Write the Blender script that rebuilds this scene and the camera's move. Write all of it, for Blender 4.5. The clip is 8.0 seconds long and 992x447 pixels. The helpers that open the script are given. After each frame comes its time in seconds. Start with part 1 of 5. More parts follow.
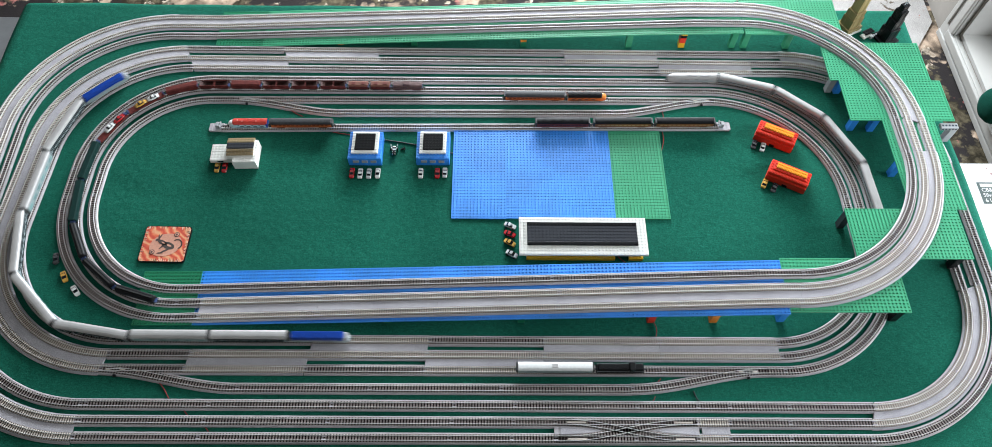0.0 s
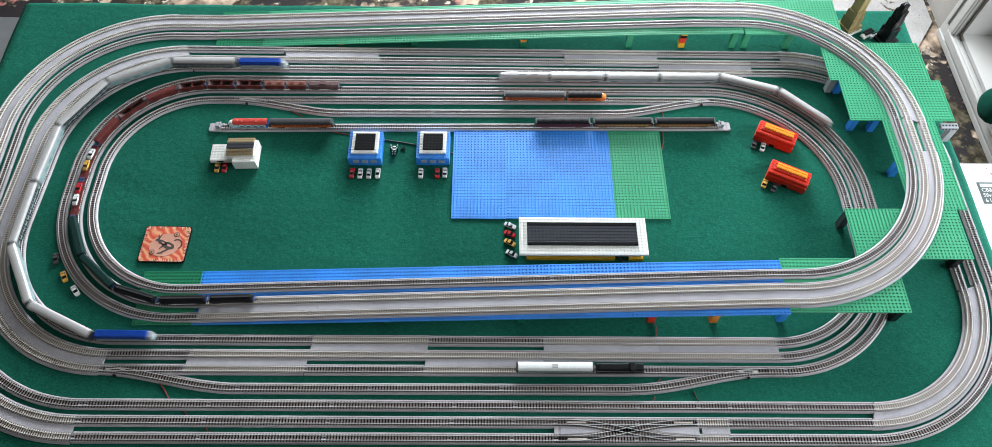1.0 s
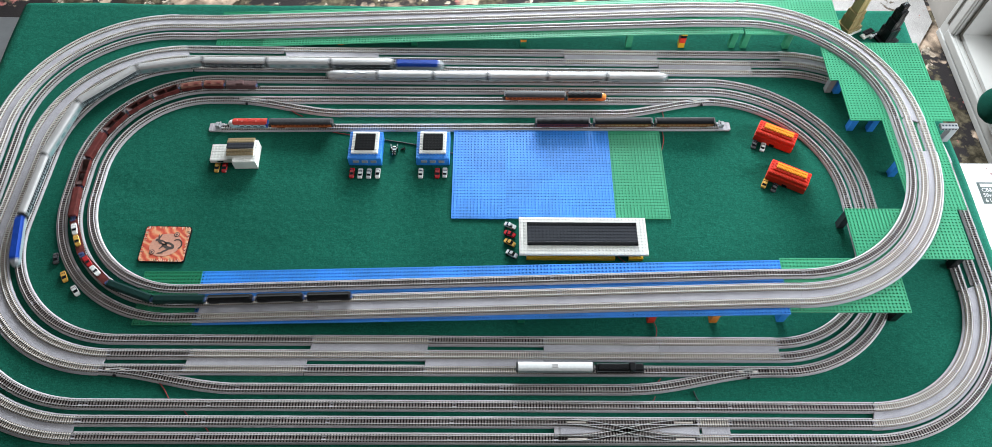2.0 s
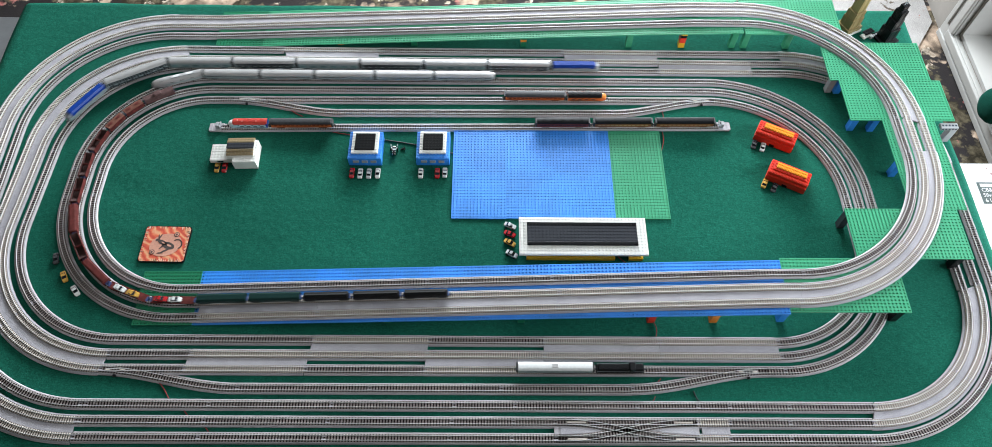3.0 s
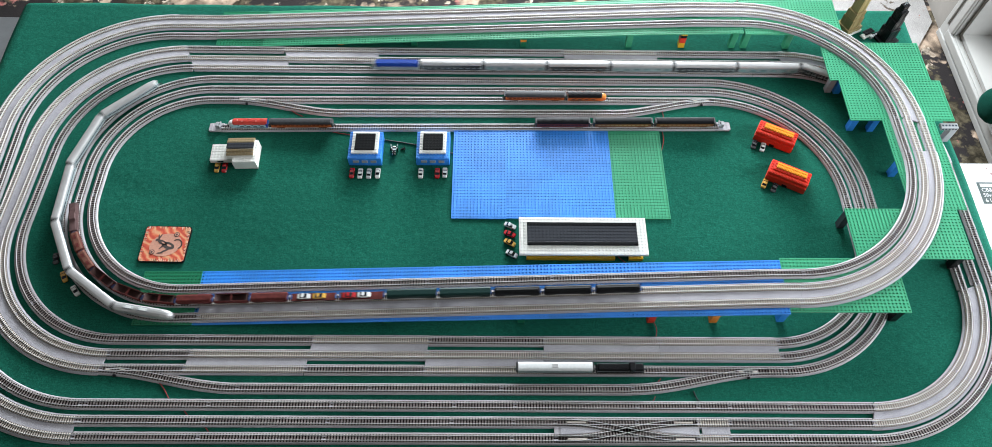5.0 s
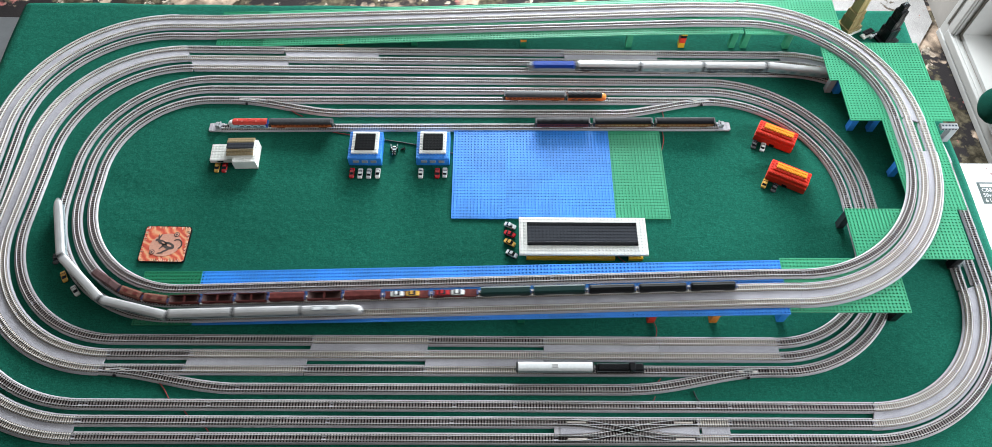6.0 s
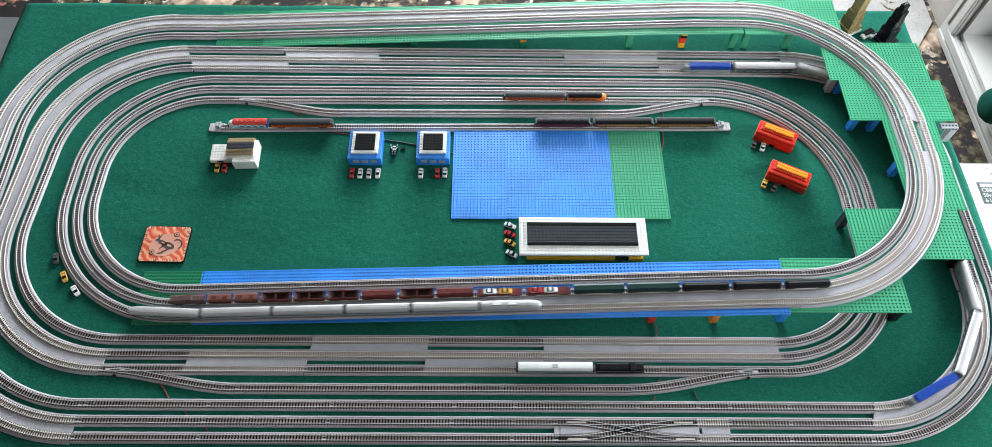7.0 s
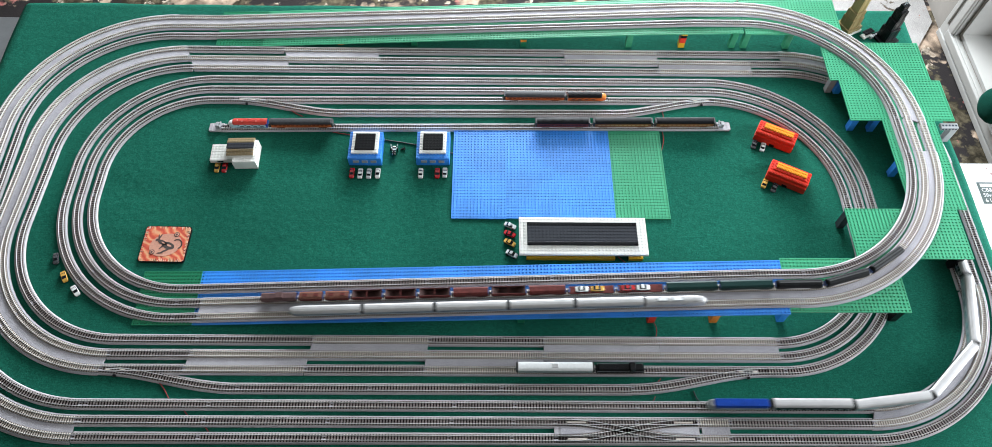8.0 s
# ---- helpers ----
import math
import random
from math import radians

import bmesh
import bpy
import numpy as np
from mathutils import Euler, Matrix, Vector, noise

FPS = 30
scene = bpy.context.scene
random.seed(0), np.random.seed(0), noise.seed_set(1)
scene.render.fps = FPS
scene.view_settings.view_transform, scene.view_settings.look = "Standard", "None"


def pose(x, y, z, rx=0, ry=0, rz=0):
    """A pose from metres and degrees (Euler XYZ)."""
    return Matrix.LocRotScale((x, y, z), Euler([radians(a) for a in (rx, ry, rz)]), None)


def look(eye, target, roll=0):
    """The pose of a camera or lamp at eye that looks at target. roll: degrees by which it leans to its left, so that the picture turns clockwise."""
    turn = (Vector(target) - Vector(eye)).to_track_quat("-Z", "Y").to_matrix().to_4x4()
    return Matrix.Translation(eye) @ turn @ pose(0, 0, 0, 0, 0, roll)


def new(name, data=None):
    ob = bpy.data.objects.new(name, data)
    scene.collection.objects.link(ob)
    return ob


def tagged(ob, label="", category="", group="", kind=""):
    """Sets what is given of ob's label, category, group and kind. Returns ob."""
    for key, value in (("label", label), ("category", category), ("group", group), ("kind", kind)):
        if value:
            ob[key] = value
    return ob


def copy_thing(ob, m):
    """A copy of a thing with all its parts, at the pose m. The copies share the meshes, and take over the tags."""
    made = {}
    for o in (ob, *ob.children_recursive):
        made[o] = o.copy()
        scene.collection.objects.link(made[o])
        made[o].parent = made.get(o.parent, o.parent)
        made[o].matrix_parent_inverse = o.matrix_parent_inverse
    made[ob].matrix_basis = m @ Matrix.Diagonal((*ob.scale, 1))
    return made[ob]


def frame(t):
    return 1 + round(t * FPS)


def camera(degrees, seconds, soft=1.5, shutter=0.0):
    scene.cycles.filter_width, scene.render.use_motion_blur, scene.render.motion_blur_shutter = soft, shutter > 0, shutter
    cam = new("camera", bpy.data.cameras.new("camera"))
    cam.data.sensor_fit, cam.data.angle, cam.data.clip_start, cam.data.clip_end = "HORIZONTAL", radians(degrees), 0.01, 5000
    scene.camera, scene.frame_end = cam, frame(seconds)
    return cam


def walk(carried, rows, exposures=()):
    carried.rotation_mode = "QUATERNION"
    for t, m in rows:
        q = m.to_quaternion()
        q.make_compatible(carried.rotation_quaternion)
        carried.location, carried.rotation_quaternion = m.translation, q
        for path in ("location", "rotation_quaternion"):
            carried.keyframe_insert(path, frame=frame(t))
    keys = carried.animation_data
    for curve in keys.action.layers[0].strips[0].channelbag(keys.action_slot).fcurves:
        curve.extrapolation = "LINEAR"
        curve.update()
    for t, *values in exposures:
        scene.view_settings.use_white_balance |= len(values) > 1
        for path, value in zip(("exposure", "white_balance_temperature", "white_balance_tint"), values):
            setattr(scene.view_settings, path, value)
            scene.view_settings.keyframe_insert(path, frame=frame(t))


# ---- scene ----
cam = camera(66.65, 8.0, soft=0.8, shutter=0.65)
EYE = pose(0.8132, -0.4558, 1.5110, 30.3653, -0.6870, -0.0100)
walk(cam, [(0.0, EYE), (8.0, EYE)], exposures=[(0.0, -0.10), (4.6, -0.10), (5.9, -0.03), (8.0, -0.03)])

# ---------------------------------------------------------------- light
scene.view_settings.exposure = 0.0
world = bpy.data.worlds.new("sky")
scene.world = world
world.use_nodes = True
_sky = world.node_tree.nodes.new("ShaderNodeTexSky")
_sky.sky_type, _sky.sun_disc = "NISHITA", False
_sky.sun_elevation, _sky.sun_rotation = radians(55), radians(37)
_bg = world.node_tree.nodes["Background"]
_bg.inputs[1].default_value = 0.12
world.node_tree.links.new(_sky.outputs[0], _bg.inputs[0])


def area_lamp(name, eye, target, sx, sy, power, colour):
    data = bpy.data.lights.new(name, "AREA")
    data.shape, data.size, data.size_y, data.energy, data.color = "RECTANGLE", sx, sy, power, colour
    ob = new(name, data)
    ob.matrix_world = look(eye, target)
    return ob


area_lamp("window_light_back", (1.30, 3.84, 0.98), (1.10, 0.4, 0.0), 1.96, 1.35, 470, (0.86, 0.94, 1.0))
area_lamp("window_light_side", (3.75, 0.35, 0.60), (1.2, 0.20, 0.0), 2.2, 1.6, 190, (0.88, 0.95, 1.0))
sun_data = bpy.data.lights.new("sun", "SUN")
sun_data.energy, sun_data.angle, sun_data.color = 0.8, radians(0.5), (1.0, 0.95, 0.88)
SUN_EL = 55
sun = new("sun", sun_data)
sun.matrix_world = look((0.6 * math.cos(radians(SUN_EL)) * 9, 0.8 * math.cos(radians(SUN_EL)) * 9, math.sin(radians(SUN_EL)) * 9), (0, 0, 0))


# ---------------------------------------------------------------- materials
def mat(name, colour, rough=0.6, metal=0.0, grain=200.0, amount=0.12, blotch=8.0, blotch_amount=0.1,
        bump=0.0, bump_scale=400.0, coat=0.0, per_piece=0.0, spec=0.5):
    m = bpy.data.materials.new(name)
    m.use_nodes = True
    nt = m.node_tree
    b = nt.nodes["Principled BSDF"]
    b.inputs["Roughness"].default_value = rough
    b.inputs["Metallic"].default_value = metal
    b.inputs["Coat Weight"].default_value = coat
    b.inputs["Specular IOR Level"].default_value = spec
    tc = nt.nodes.new("ShaderNodeTexCoord")
    val = None
    for sc, am in ((grain, amount), (blotch, blotch_amount)):
        n = nt.nodes.new("ShaderNodeTexNoise")
        n.inputs["Scale"].default_value = sc
        n.inputs["Detail"].default_value = 4
        nt.links.new(tc.outputs["Object"], n.inputs["Vector"])
        r = nt.nodes.new("ShaderNodeMapRange")
        r.inputs["From Min"].default_value, r.inputs["From Max"].default_value = 0.3, 0.7
        r.inputs["To Min"].default_value, r.inputs["To Max"].default_value = 1 - am, 1 + am
        nt.links.new(n.outputs["Fac"], r.inputs["Value"])
        if val is None:
            val = r.outputs[0]
        else:
            mu = nt.nodes.new("ShaderNodeMath")
            mu.operation = "MULTIPLY"
            nt.links.new(val, mu.inputs[0]), nt.links.new(r.outputs[0], mu.inputs[1])
            val = mu.outputs[0]
    if per_piece:
        oi = nt.nodes.new("ShaderNodeObjectInfo")
        r = nt.nodes.new("ShaderNodeMapRange")
        r.inputs["To Min"].default_value, r.inputs["To Max"].default_value = 1 - per_piece, 1 + per_piece
        nt.links.new(oi.outputs["Random"], r.inputs["Value"])
        mu = nt.nodes.new("ShaderNodeMath")
        mu.operation = "MULTIPLY"
        nt.links.new(val, mu.inputs[0]), nt.links.new(r.outputs[0], mu.inputs[1])
        val = mu.outputs[0]
    sc = nt.nodes.new("ShaderNodeVectorMath")
    sc.operation = "SCALE"
    sc.inputs[0].default_value = colour
    nt.links.new(val, sc.inputs["Scale"])
    nt.links.new(sc.outputs[0], b.inputs["Base Color"])
    if bump:
        n = nt.nodes.new("ShaderNodeTexNoise")
        n.inputs["Scale"].default_value = bump_scale
        n.inputs["Detail"].default_value = 3
        nt.links.new(tc.outputs["Object"], n.inputs["Vector"])
        bu = nt.nodes.new("ShaderNodeBump")
        bu.inputs["Strength"].default_value = bump
        bu.inputs["Distance"].default_value = 0.001
        nt.links.new(n.outputs["Fac"], bu.inputs["Height"])
        nt.links.new(bu.outputs[0], b.inputs["Normal"])
    return m


ballast = mat("grey_roadbed", (0.418, 0.392, 0.410), 0.8, grain=900, amount=0.20, blotch=14, bump=0.3, bump_scale=900, per_piece=0.08, spec=0.2)
concrete = mat("light_concrete_deck", (0.397, 0.378, 0.406), 0.75, grain=560, amount=0.27, blotch=18, bump=0.2, bump_scale=1100, per_piece=0.06, spec=0.2)
ballast_dark = mat("dark_ballast_between_sleepers", (0.105, 0.090, 0.083), 0.9, grain=1200, amount=0.3, spec=0.1)
ballast_mid = mat("grey_ballast_between_sleepers", (0.40, 0.350, 0.335), 0.9, grain=1200, amount=0.3, spec=0.1)
wood_tie = mat("dark_brown_sleeper", (0.013, 0.008, 0.008), 0.85, grain=600, amount=0.3, spec=0.06)
conc_tie = mat("tan_concrete_sleeper", (0.64, 0.565, 0.505), 0.7, grain=600, amount=0.15, spec=0.2)
rail_metal = mat("nickel_rail", (0.86, 0.85, 0.84), 0.30, metal=0.5, grain=300, amount=0.1)


def felt():
    m = mat("green_felt_cloth", (0.010, 0.102, 0.068), 0.97, grain=420, amount=0.30, blotch=4, blotch_amount=0.12, bump=0.6, bump_scale=1300, spec=0.05)
    nt = m.node_tree
    b = nt.nodes["Principled BSDF"]
    shade = b.inputs["Base Color"].links[0].from_socket
    tc = nt.nodes.new("ShaderNodeTexCoord")
    mp = nt.nodes.new("ShaderNodeMapping")
    mp.inputs["Scale"].default_value = (90, 300, 50)
    n = nt.nodes.new("ShaderNodeTexNoise")
    n.inputs["Scale"].default_value, n.inputs["Detail"].default_value = 1.0, 3
    nt.links.new(tc.outputs["Object"], mp.inputs["Vector"]), nt.links.new(mp.outputs[0], n.inputs["Vector"])
    r = nt.nodes.new("ShaderNodeMapRange")
    r.inputs["From Min"].default_value, r.inputs["From Max"].default_value = 0.3, 0.7
    r.inputs["To Min"].default_value, r.inputs["To Max"].default_value = 0.84, 1.16
    nt.links.new(n.outputs["Fac"], r.inputs["Value"])
    v = nt.nodes.new("ShaderNodeVectorMath")
    v.operation = "SCALE"
    nt.links.new(shade, v.inputs[0]), nt.links.new(r.outputs[0], v.inputs["Scale"])
    nt.links.new(v.outputs[0], b.inputs["Base Color"])
    # soft crumples in the cloth
    soft = nt.nodes.new("ShaderNodeTexNoise")
    soft.inputs["Scale"].default_value, soft.inputs["Detail"].default_value = 55, 3
    nt.links.new(tc.outputs["Object"], soft.inputs["Vector"])
    crumple = nt.nodes.new("ShaderNodeBump")
    crumple.inputs["Strength"].default_value, crumple.inputs["Distance"].default_value = 0.35, 0.004
    nt.links.new(soft.outputs["Fac"], crumple.inputs["Height"])
    fine = b.inputs["Normal"].links[0].from_node
    nt.links.new(crumple.outputs[0], fine.inputs["Normal"])
    return m


cloth = felt()


def plastic(name, colour, rough=0.34):
    return mat(name, colour, rough, grain=60, amount=0.03, blotch=10, blotch_amount=0.04)


blue_pl = mat("blue_plastic", (0.022, 0.228, 0.70), 0.42, grain=60, amount=0.04, blotch=9, blotch_amount=0.20, spec=0.75)
green_pl = plastic("green_plastic", (0.044, 0.310, 0.160))
dkgreen_pl = plastic("dark_green_plastic", (0.010, 0.17, 0.08))
white_pl = plastic("white_plastic", (0.78, 0.77, 0.73))
black_pl = mat("black_plastic", (0.007, 0.007, 0.008), 0.28, grain=60, amount=0.05, spec=0.22)
dkgrey_pl = mat("dark_grey_plastic", (0.045, 0.048, 0.057), 0.25, grain=60, amount=0.05, spec=0.28)
grey_pl = plastic("grey_plastic", (0.33, 0.34, 0.35))
red_pl = plastic("red_plastic", (0.70, 0.035, 0.015))
yellow_pl = plastic("yellow_plastic", (0.75, 0.42, 0.02))
orange_pl = plastic("orange_plastic", (0.70, 0.22, 0.03))
tan_pl = plastic("tan_plastic", (0.30, 0.225, 0.125))
hole_dark = plastic("stud_hole_shade", (0.02, 0.03, 0.05), 0.6)
wood = mat("plain_wood", (0.30, 0.20, 0.12), 0.5, grain=60, amount=0.15)
# unseen ceiling, coloured dark to cut the bounced fill light
ceiling_paint = mat("low_bounce_ceiling_paint", (0.26, 0.26, 0.25), 0.9, grain=40, amount=0.02)


def floral_carpet(name, ground_colour, layers):
    m = mat(name, (1, 1, 1), 0.97, grain=350, amount=0.25, blotch=9, blotch_amount=0.15, bump=0.6, bump_scale=500, spec=0.1)
    nt = m.node_tree
    b = nt.nodes["Principled BSDF"]
    shade = b.inputs["Base Color"].links[0].from_socket
    tc = nt.nodes.new("ShaderNodeTexCoord")
    warp = nt.nodes.new("ShaderNodeTexNoise")
    warp.inputs["Scale"].default_value, warp.inputs["Detail"].default_value = 22, 5
    nt.links.new(tc.outputs["Object"], warp.inputs["Vector"])
    add = nt.nodes.new("ShaderNodeMixRGB")
    add.blend_type, add.inputs[0].default_value = "LINEAR_LIGHT", 0.06
    nt.links.new(tc.outputs["Object"], add.inputs[1]), nt.links.new(warp.outputs["Color"], add.inputs[2])
    colour = None
    for scale, lo, hi, c in layers:
        v = nt.nodes.new("ShaderNodeTexVoronoi")
        v.inputs["Scale"].default_value = scale
        nt.links.new(add.outputs[0], v.inputs["Vector"])
        petals = nt.nodes.new("ShaderNodeTexVoronoi")
        petals.inputs["Scale"].default_value = scale * 4.2
        nt.links.new(add.outputs[0], petals.inputs["Vector"])
        sm = nt.nodes.new("ShaderNodeMath")
        sm.operation = "MULTIPLY_ADD"
        sm.inputs[1].default_value = 0.34
        nt.links.new(petals.outputs["Distance"], sm.inputs[0]), nt.links.new(v.outputs["Distance"], sm.inputs[2])
        r = nt.nodes.new("ShaderNodeMapRange")
        r.inputs["From Min"].default_value, r.inputs["From Max"].default_value = lo + 0.20, hi + 0.22
        r.inputs["To Min"].default_value, r.inputs["To Max"].default_value = 1, 0
        nt.links.new(sm.outputs[0], r.inputs["Value"])
        mx = nt.nodes.new("ShaderNodeMixRGB")
        mx.inputs[1].default_value = (*ground_colour, 1)
        if colour is not None:
            nt.links.new(colour, mx.inputs[1])
        tint = nt.nodes.new("ShaderNodeVectorMath")
        tint.operation = "SCALE"
        tint.inputs[0].default_value = c
        edge = nt.nodes.new("ShaderNodeMapRange")
        edge.inputs["From Min"].default_value, edge.inputs["From Max"].default_value = 0.1, 0.75
        edge.inputs["To Min"].default_value, edge.inputs["To Max"].default_value = 1.25, 0.25
        nt.links.new(petals.outputs["Distance"], edge.inputs["Value"]), nt.links.new(edge.outputs[0], tint.inputs["Scale"])
        nt.links.new(tint.outputs[0], mx.inputs[2])
        nt.links.new(r.outputs[0], mx.inputs[0])
        colour = mx.outputs[0]
    mu = nt.nodes.new("ShaderNodeMixRGB")
    mu.blend_type, mu.inputs[0].default_value = "MULTIPLY", 1.0
    nt.links.new(colour, mu.inputs[1]), nt.links.new(shade, mu.inputs[2])
    nt.links.new(mu.outputs[0], b.inputs["Base Color"])
    return m


carpet = floral_carpet("floral_carpet", (0.020, 0.017, 0.017), ((6.0, 0.40, 0.48, (0.085, 0.070, 0.045)), (3.3, 0.28, 0.34, (0.34, 0.25, 0.185)), (3.6, 0.14, 0.22, (0.34, 0.12, 0.11)), (9.0, 0.10, 0.18, (0.34, 0.28, 0.22))))
# pale colours put the sunlight on the carpet into a separate sheet
sunlit_carpet = floral_carpet("painted_sunlit_carpet", (0.24, 0.225, 0.215), ((3.6, 0.12, 0.17, (0.20, 0.165, 0.14)), (5.0, 0.20, 0.26, (0.20, 0.07, 0.045)), (8.0, 0.10, 0.15, (0.085, 0.065, 0.05))))
# walls are mostly unseen; their colour is kept dark to cut bounced light
wall_paint = mat("brown_wall_paint", (0.20, 0.18, 0.16), 0.8, grain=40, amount=0.03)
# white paint with its colour darkened to offset the strong light on it
white_paint = mat("dimmed_white_gloss_paint", (0.28, 0.27, 0.255), 0.35, grain=30, amount=0.02, blotch=6, blotch_amount=0.03)


# ---------------------------------------------------------------- mesh helpers
def box(bm, x0, x1, y0, y1, z0, z1, m=None, bevel=0.0):
    vs = [bm.verts.new((x, y, z)) for x in (x0, x1) for y in (y0, y1) for z in (z0, z1)]
    idx = ((0, 1, 3, 2), (4, 6, 7, 5), (0, 4, 5, 1), (2, 3, 7, 6), (0, 2, 6, 4), (1, 5, 7, 3))
    fs = [bm.faces.new([vs[i] for i in f]) for f in idx]
    if bevel:
        es = list({e for f in fs for e in f.edges})
        out = bmesh.ops.bevel(bm, geom=es, offset=bevel, segments=2, affect="EDGES", profile=0.5)
        vs = list({v for f in out["faces"] for v in f.verts} | {v for v in vs if v.is_valid})
    if m is not None:
        for v in vs:
            v.co = m @ v.co
    return vs


def cyl(bm, x, y, z0, z1, r, n=12, r2=None, axis="z"):
    r2 = r if r2 is None else r2
    rings = []
    for z, q in ((z0, r), (z1, r2)):
        ring = []
        for i in range(n):
            a = 2 * math.pi * i / n
            u, v = q * math.cos(a), q * math.sin(a)
            co = {"z": (x + u, y + v, z), "y": (x + u, z, y + v), "x": (z, x + u, y + v)}[axis]
            ring.append(bm.verts.new(co))
        rings.append(ring)
    for i in range(n):
        j = (i + 1) % n
        bm.faces.new((rings[0][i], rings[0][j], rings[1][j], rings[1][i]))
    bm.faces.new(rings[0][::-1])
    bm.faces.new(rings[1])


def finish(bm, name, material, smooth=False):
    bmesh.ops.recalc_face_normals(bm, faces=bm.faces[:])
    me = bpy.data.meshes.new(name)
    bm.to_mesh(me)
    bm.free()
    me.materials.append(material)
    if smooth:
        for p in me.polygons:
            p.use_smooth = True
    return me


def part(name, bm, material, parent, label="", kind="", smooth=False):
    ob = new(name, finish(bm, name, material, smooth))
    ob.parent = parent
    return tagged(ob, label, "", "", kind)


def thing(name, label, category, m=None, group="", kind=""):
    ob = new(name)
    ob.empty_display_size = 0.02
    if m is not None:
        ob.matrix_world = m
    return tagged(ob, label, category, group, kind)


# ---------------------------------------------------------------- the plan of the three intertwined lines
# corners of each line, run counter-clockwise through three laps: (x, y, radius)
def corners(k):
    return [
        (-0.179 + 0.0330 * k, 0.8590 - 0.0352 * k, 0.282 - 0.029 * k),
        (-0.175 + 0.0330 * k, 0.1845 + 0.0348 * k, 0.308 - 0.031 * k),
        ((1.8613, 1.8368, 1.8081)[k], 0.2108 + 0.0328 * k, 0.398 - 0.039 * k),
        ((1.8726, 1.8345, 1.8042)[k], (1.0777, 1.0520, 1.0137)[k], 0.391 - 0.036 * k),
        (-0.420 + 0.0320 * k, 1.0750 - 0.0330 * k, 0.373 - 0.029 * k),
        (-0.391 + 0.0325 * k, -0.0665 + 0.0335 * k, 0.393 - 0.033 * k),
        (1.937 - 0.0342 * k, -0.0680 + 0.0328 * k, 0.356 - 0.045 * k),
        (1.939 - 0.0345 * k, 0.9560 - 0.0318 * k, 0.348 - 0.033 * k),
        (-0.304 + 0.0350 * k, 0.9628 - 0.0328 * k, 0.320 - 0.020 * k),
        (-0.3195 + 0.0315 * k, 0.0740 + 0.0332 * k, 0.326 - 0.025 * k),
        (1.7235 - 0.0305 * k, 0.0740 + 0.0315 * k, 0.289 - 0.028 * k),
        (1.7195 - 0.0280 * k, 0.8595 - 0.0305 * k, 0.341 - 0.024 * k),
    ]


DECK = 0.060            # height of the raised plates
LEGS = ["left_inner_a", "left_inner", "left_inner_b", "ramp_up", "right_raised_a", "right_raised", "right_raised_b", "ramp_down",
        "left_outer_a", "left_outer", "left_outer_b", "front", "right_outer_a", "right_outer", "right_outer_b", "back_middle",
        "left_middle_a", "left_middle", "left_middle_b", "front_middle", "right_inner_a", "right_inner", "right_inner_b", "back_inner"]


def ramp_up_z(x):
    return min(DECK, max(0.0, (x - 0.14) * DECK / 1.28))


def ramp_down_z(x):
    return min(DECK, max(0.0, (x - 0.08) * DECK / 1.27))


def leg_points(k):
    """The 24 stretches of line k: each a list of points (x, y, z), arc and straight in turn."""
    cs = corners(k)
    n = len(cs)
    arcs = []
    for i, (x, y, r) in enumerate(cs):
        p, a, b = Vector((x, y)), Vector(cs[i - 1][:2]), Vector(cs[(i + 1) % n][:2])
        u, w = (a - p).normalized(), (b - p).normalized()
        half = math.acos(max(-1, min(1, u.dot(w)))) / 2
        cut = r / math.tan(half)
        centre = p + (u + w).normalized() * (r / math.sin(half))
        t0, t1 = p + u * cut, p + w * cut
        a0 = math.atan2(*(t0 - centre).yx)
        a1 = math.atan2(*(t1 - centre).yx)
        d = (a1 - a0 + math.pi) % (2 * math.pi) - math.pi
        arcs.append([centre + r * Vector((math.cos(a0 + d * j / 40), math.sin(a0 + d * j / 40))) for j in range(41)])
    legs = []
    for i in range(n):
        legs.append(arcs[i])
        p, q = arcs[i][-1], arcs[(i + 1) % n][0]
        m = 80 if (q - p).length > 0.6 else 12
        legs.append([p.lerp(q, j / m) for j in range(m + 1)])
    out = []
    for name, pts in zip(LEGS, legs):
        if name == "ramp_up":
            z = ramp_up_z
        elif name == "ramp_down":
            z = ramp_down_z
        elif name.startswith("right_raised"):
            z = lambda x: DECK
        else:
            z = lambda x: 0.0
        out.append(np.array([(p.x, p.y, z(p.x)) for p in pts]))
    return dict(zip(LEGS, out))


LINES = [leg_points(k) for k in range(3)]


def at_fraction(pts, f):
    d = np.r_[0, np.cumsum(np.linalg.norm(np.diff(pts[:, :2], axis=0), axis=1))]
    s = f * d[-1]
    return np.array([np.interp(s, d, pts[:, i]) for i in range(3)])


class Route:
    """One closed line by its length."""

    def __init__(self, k):
        self.pts = np.concatenate([LINES[k][n][:-1] for n in LEGS])
        self.pts = np.vstack([self.pts, self.pts[:1]])
        self.s = np.r_[0, np.cumsum(np.linalg.norm(np.diff(self.pts, axis=0), axis=1))]
        self.length = self.s[-1]

    def at(self, s):
        s = s % self.length
        return Vector([float(np.interp(s, self.s, self.pts[:, i])) for i in range(3)])


ROUTES = [Route(k) for k in range(3)]

# ---------------------------------------------------------------- track sections
GAUGE, TIE_PITCH = 0.0090, 0.0060
BED_TOP, TIE_TOP, RAIL_TOP = 0.0042, 0.0054, 0.0078


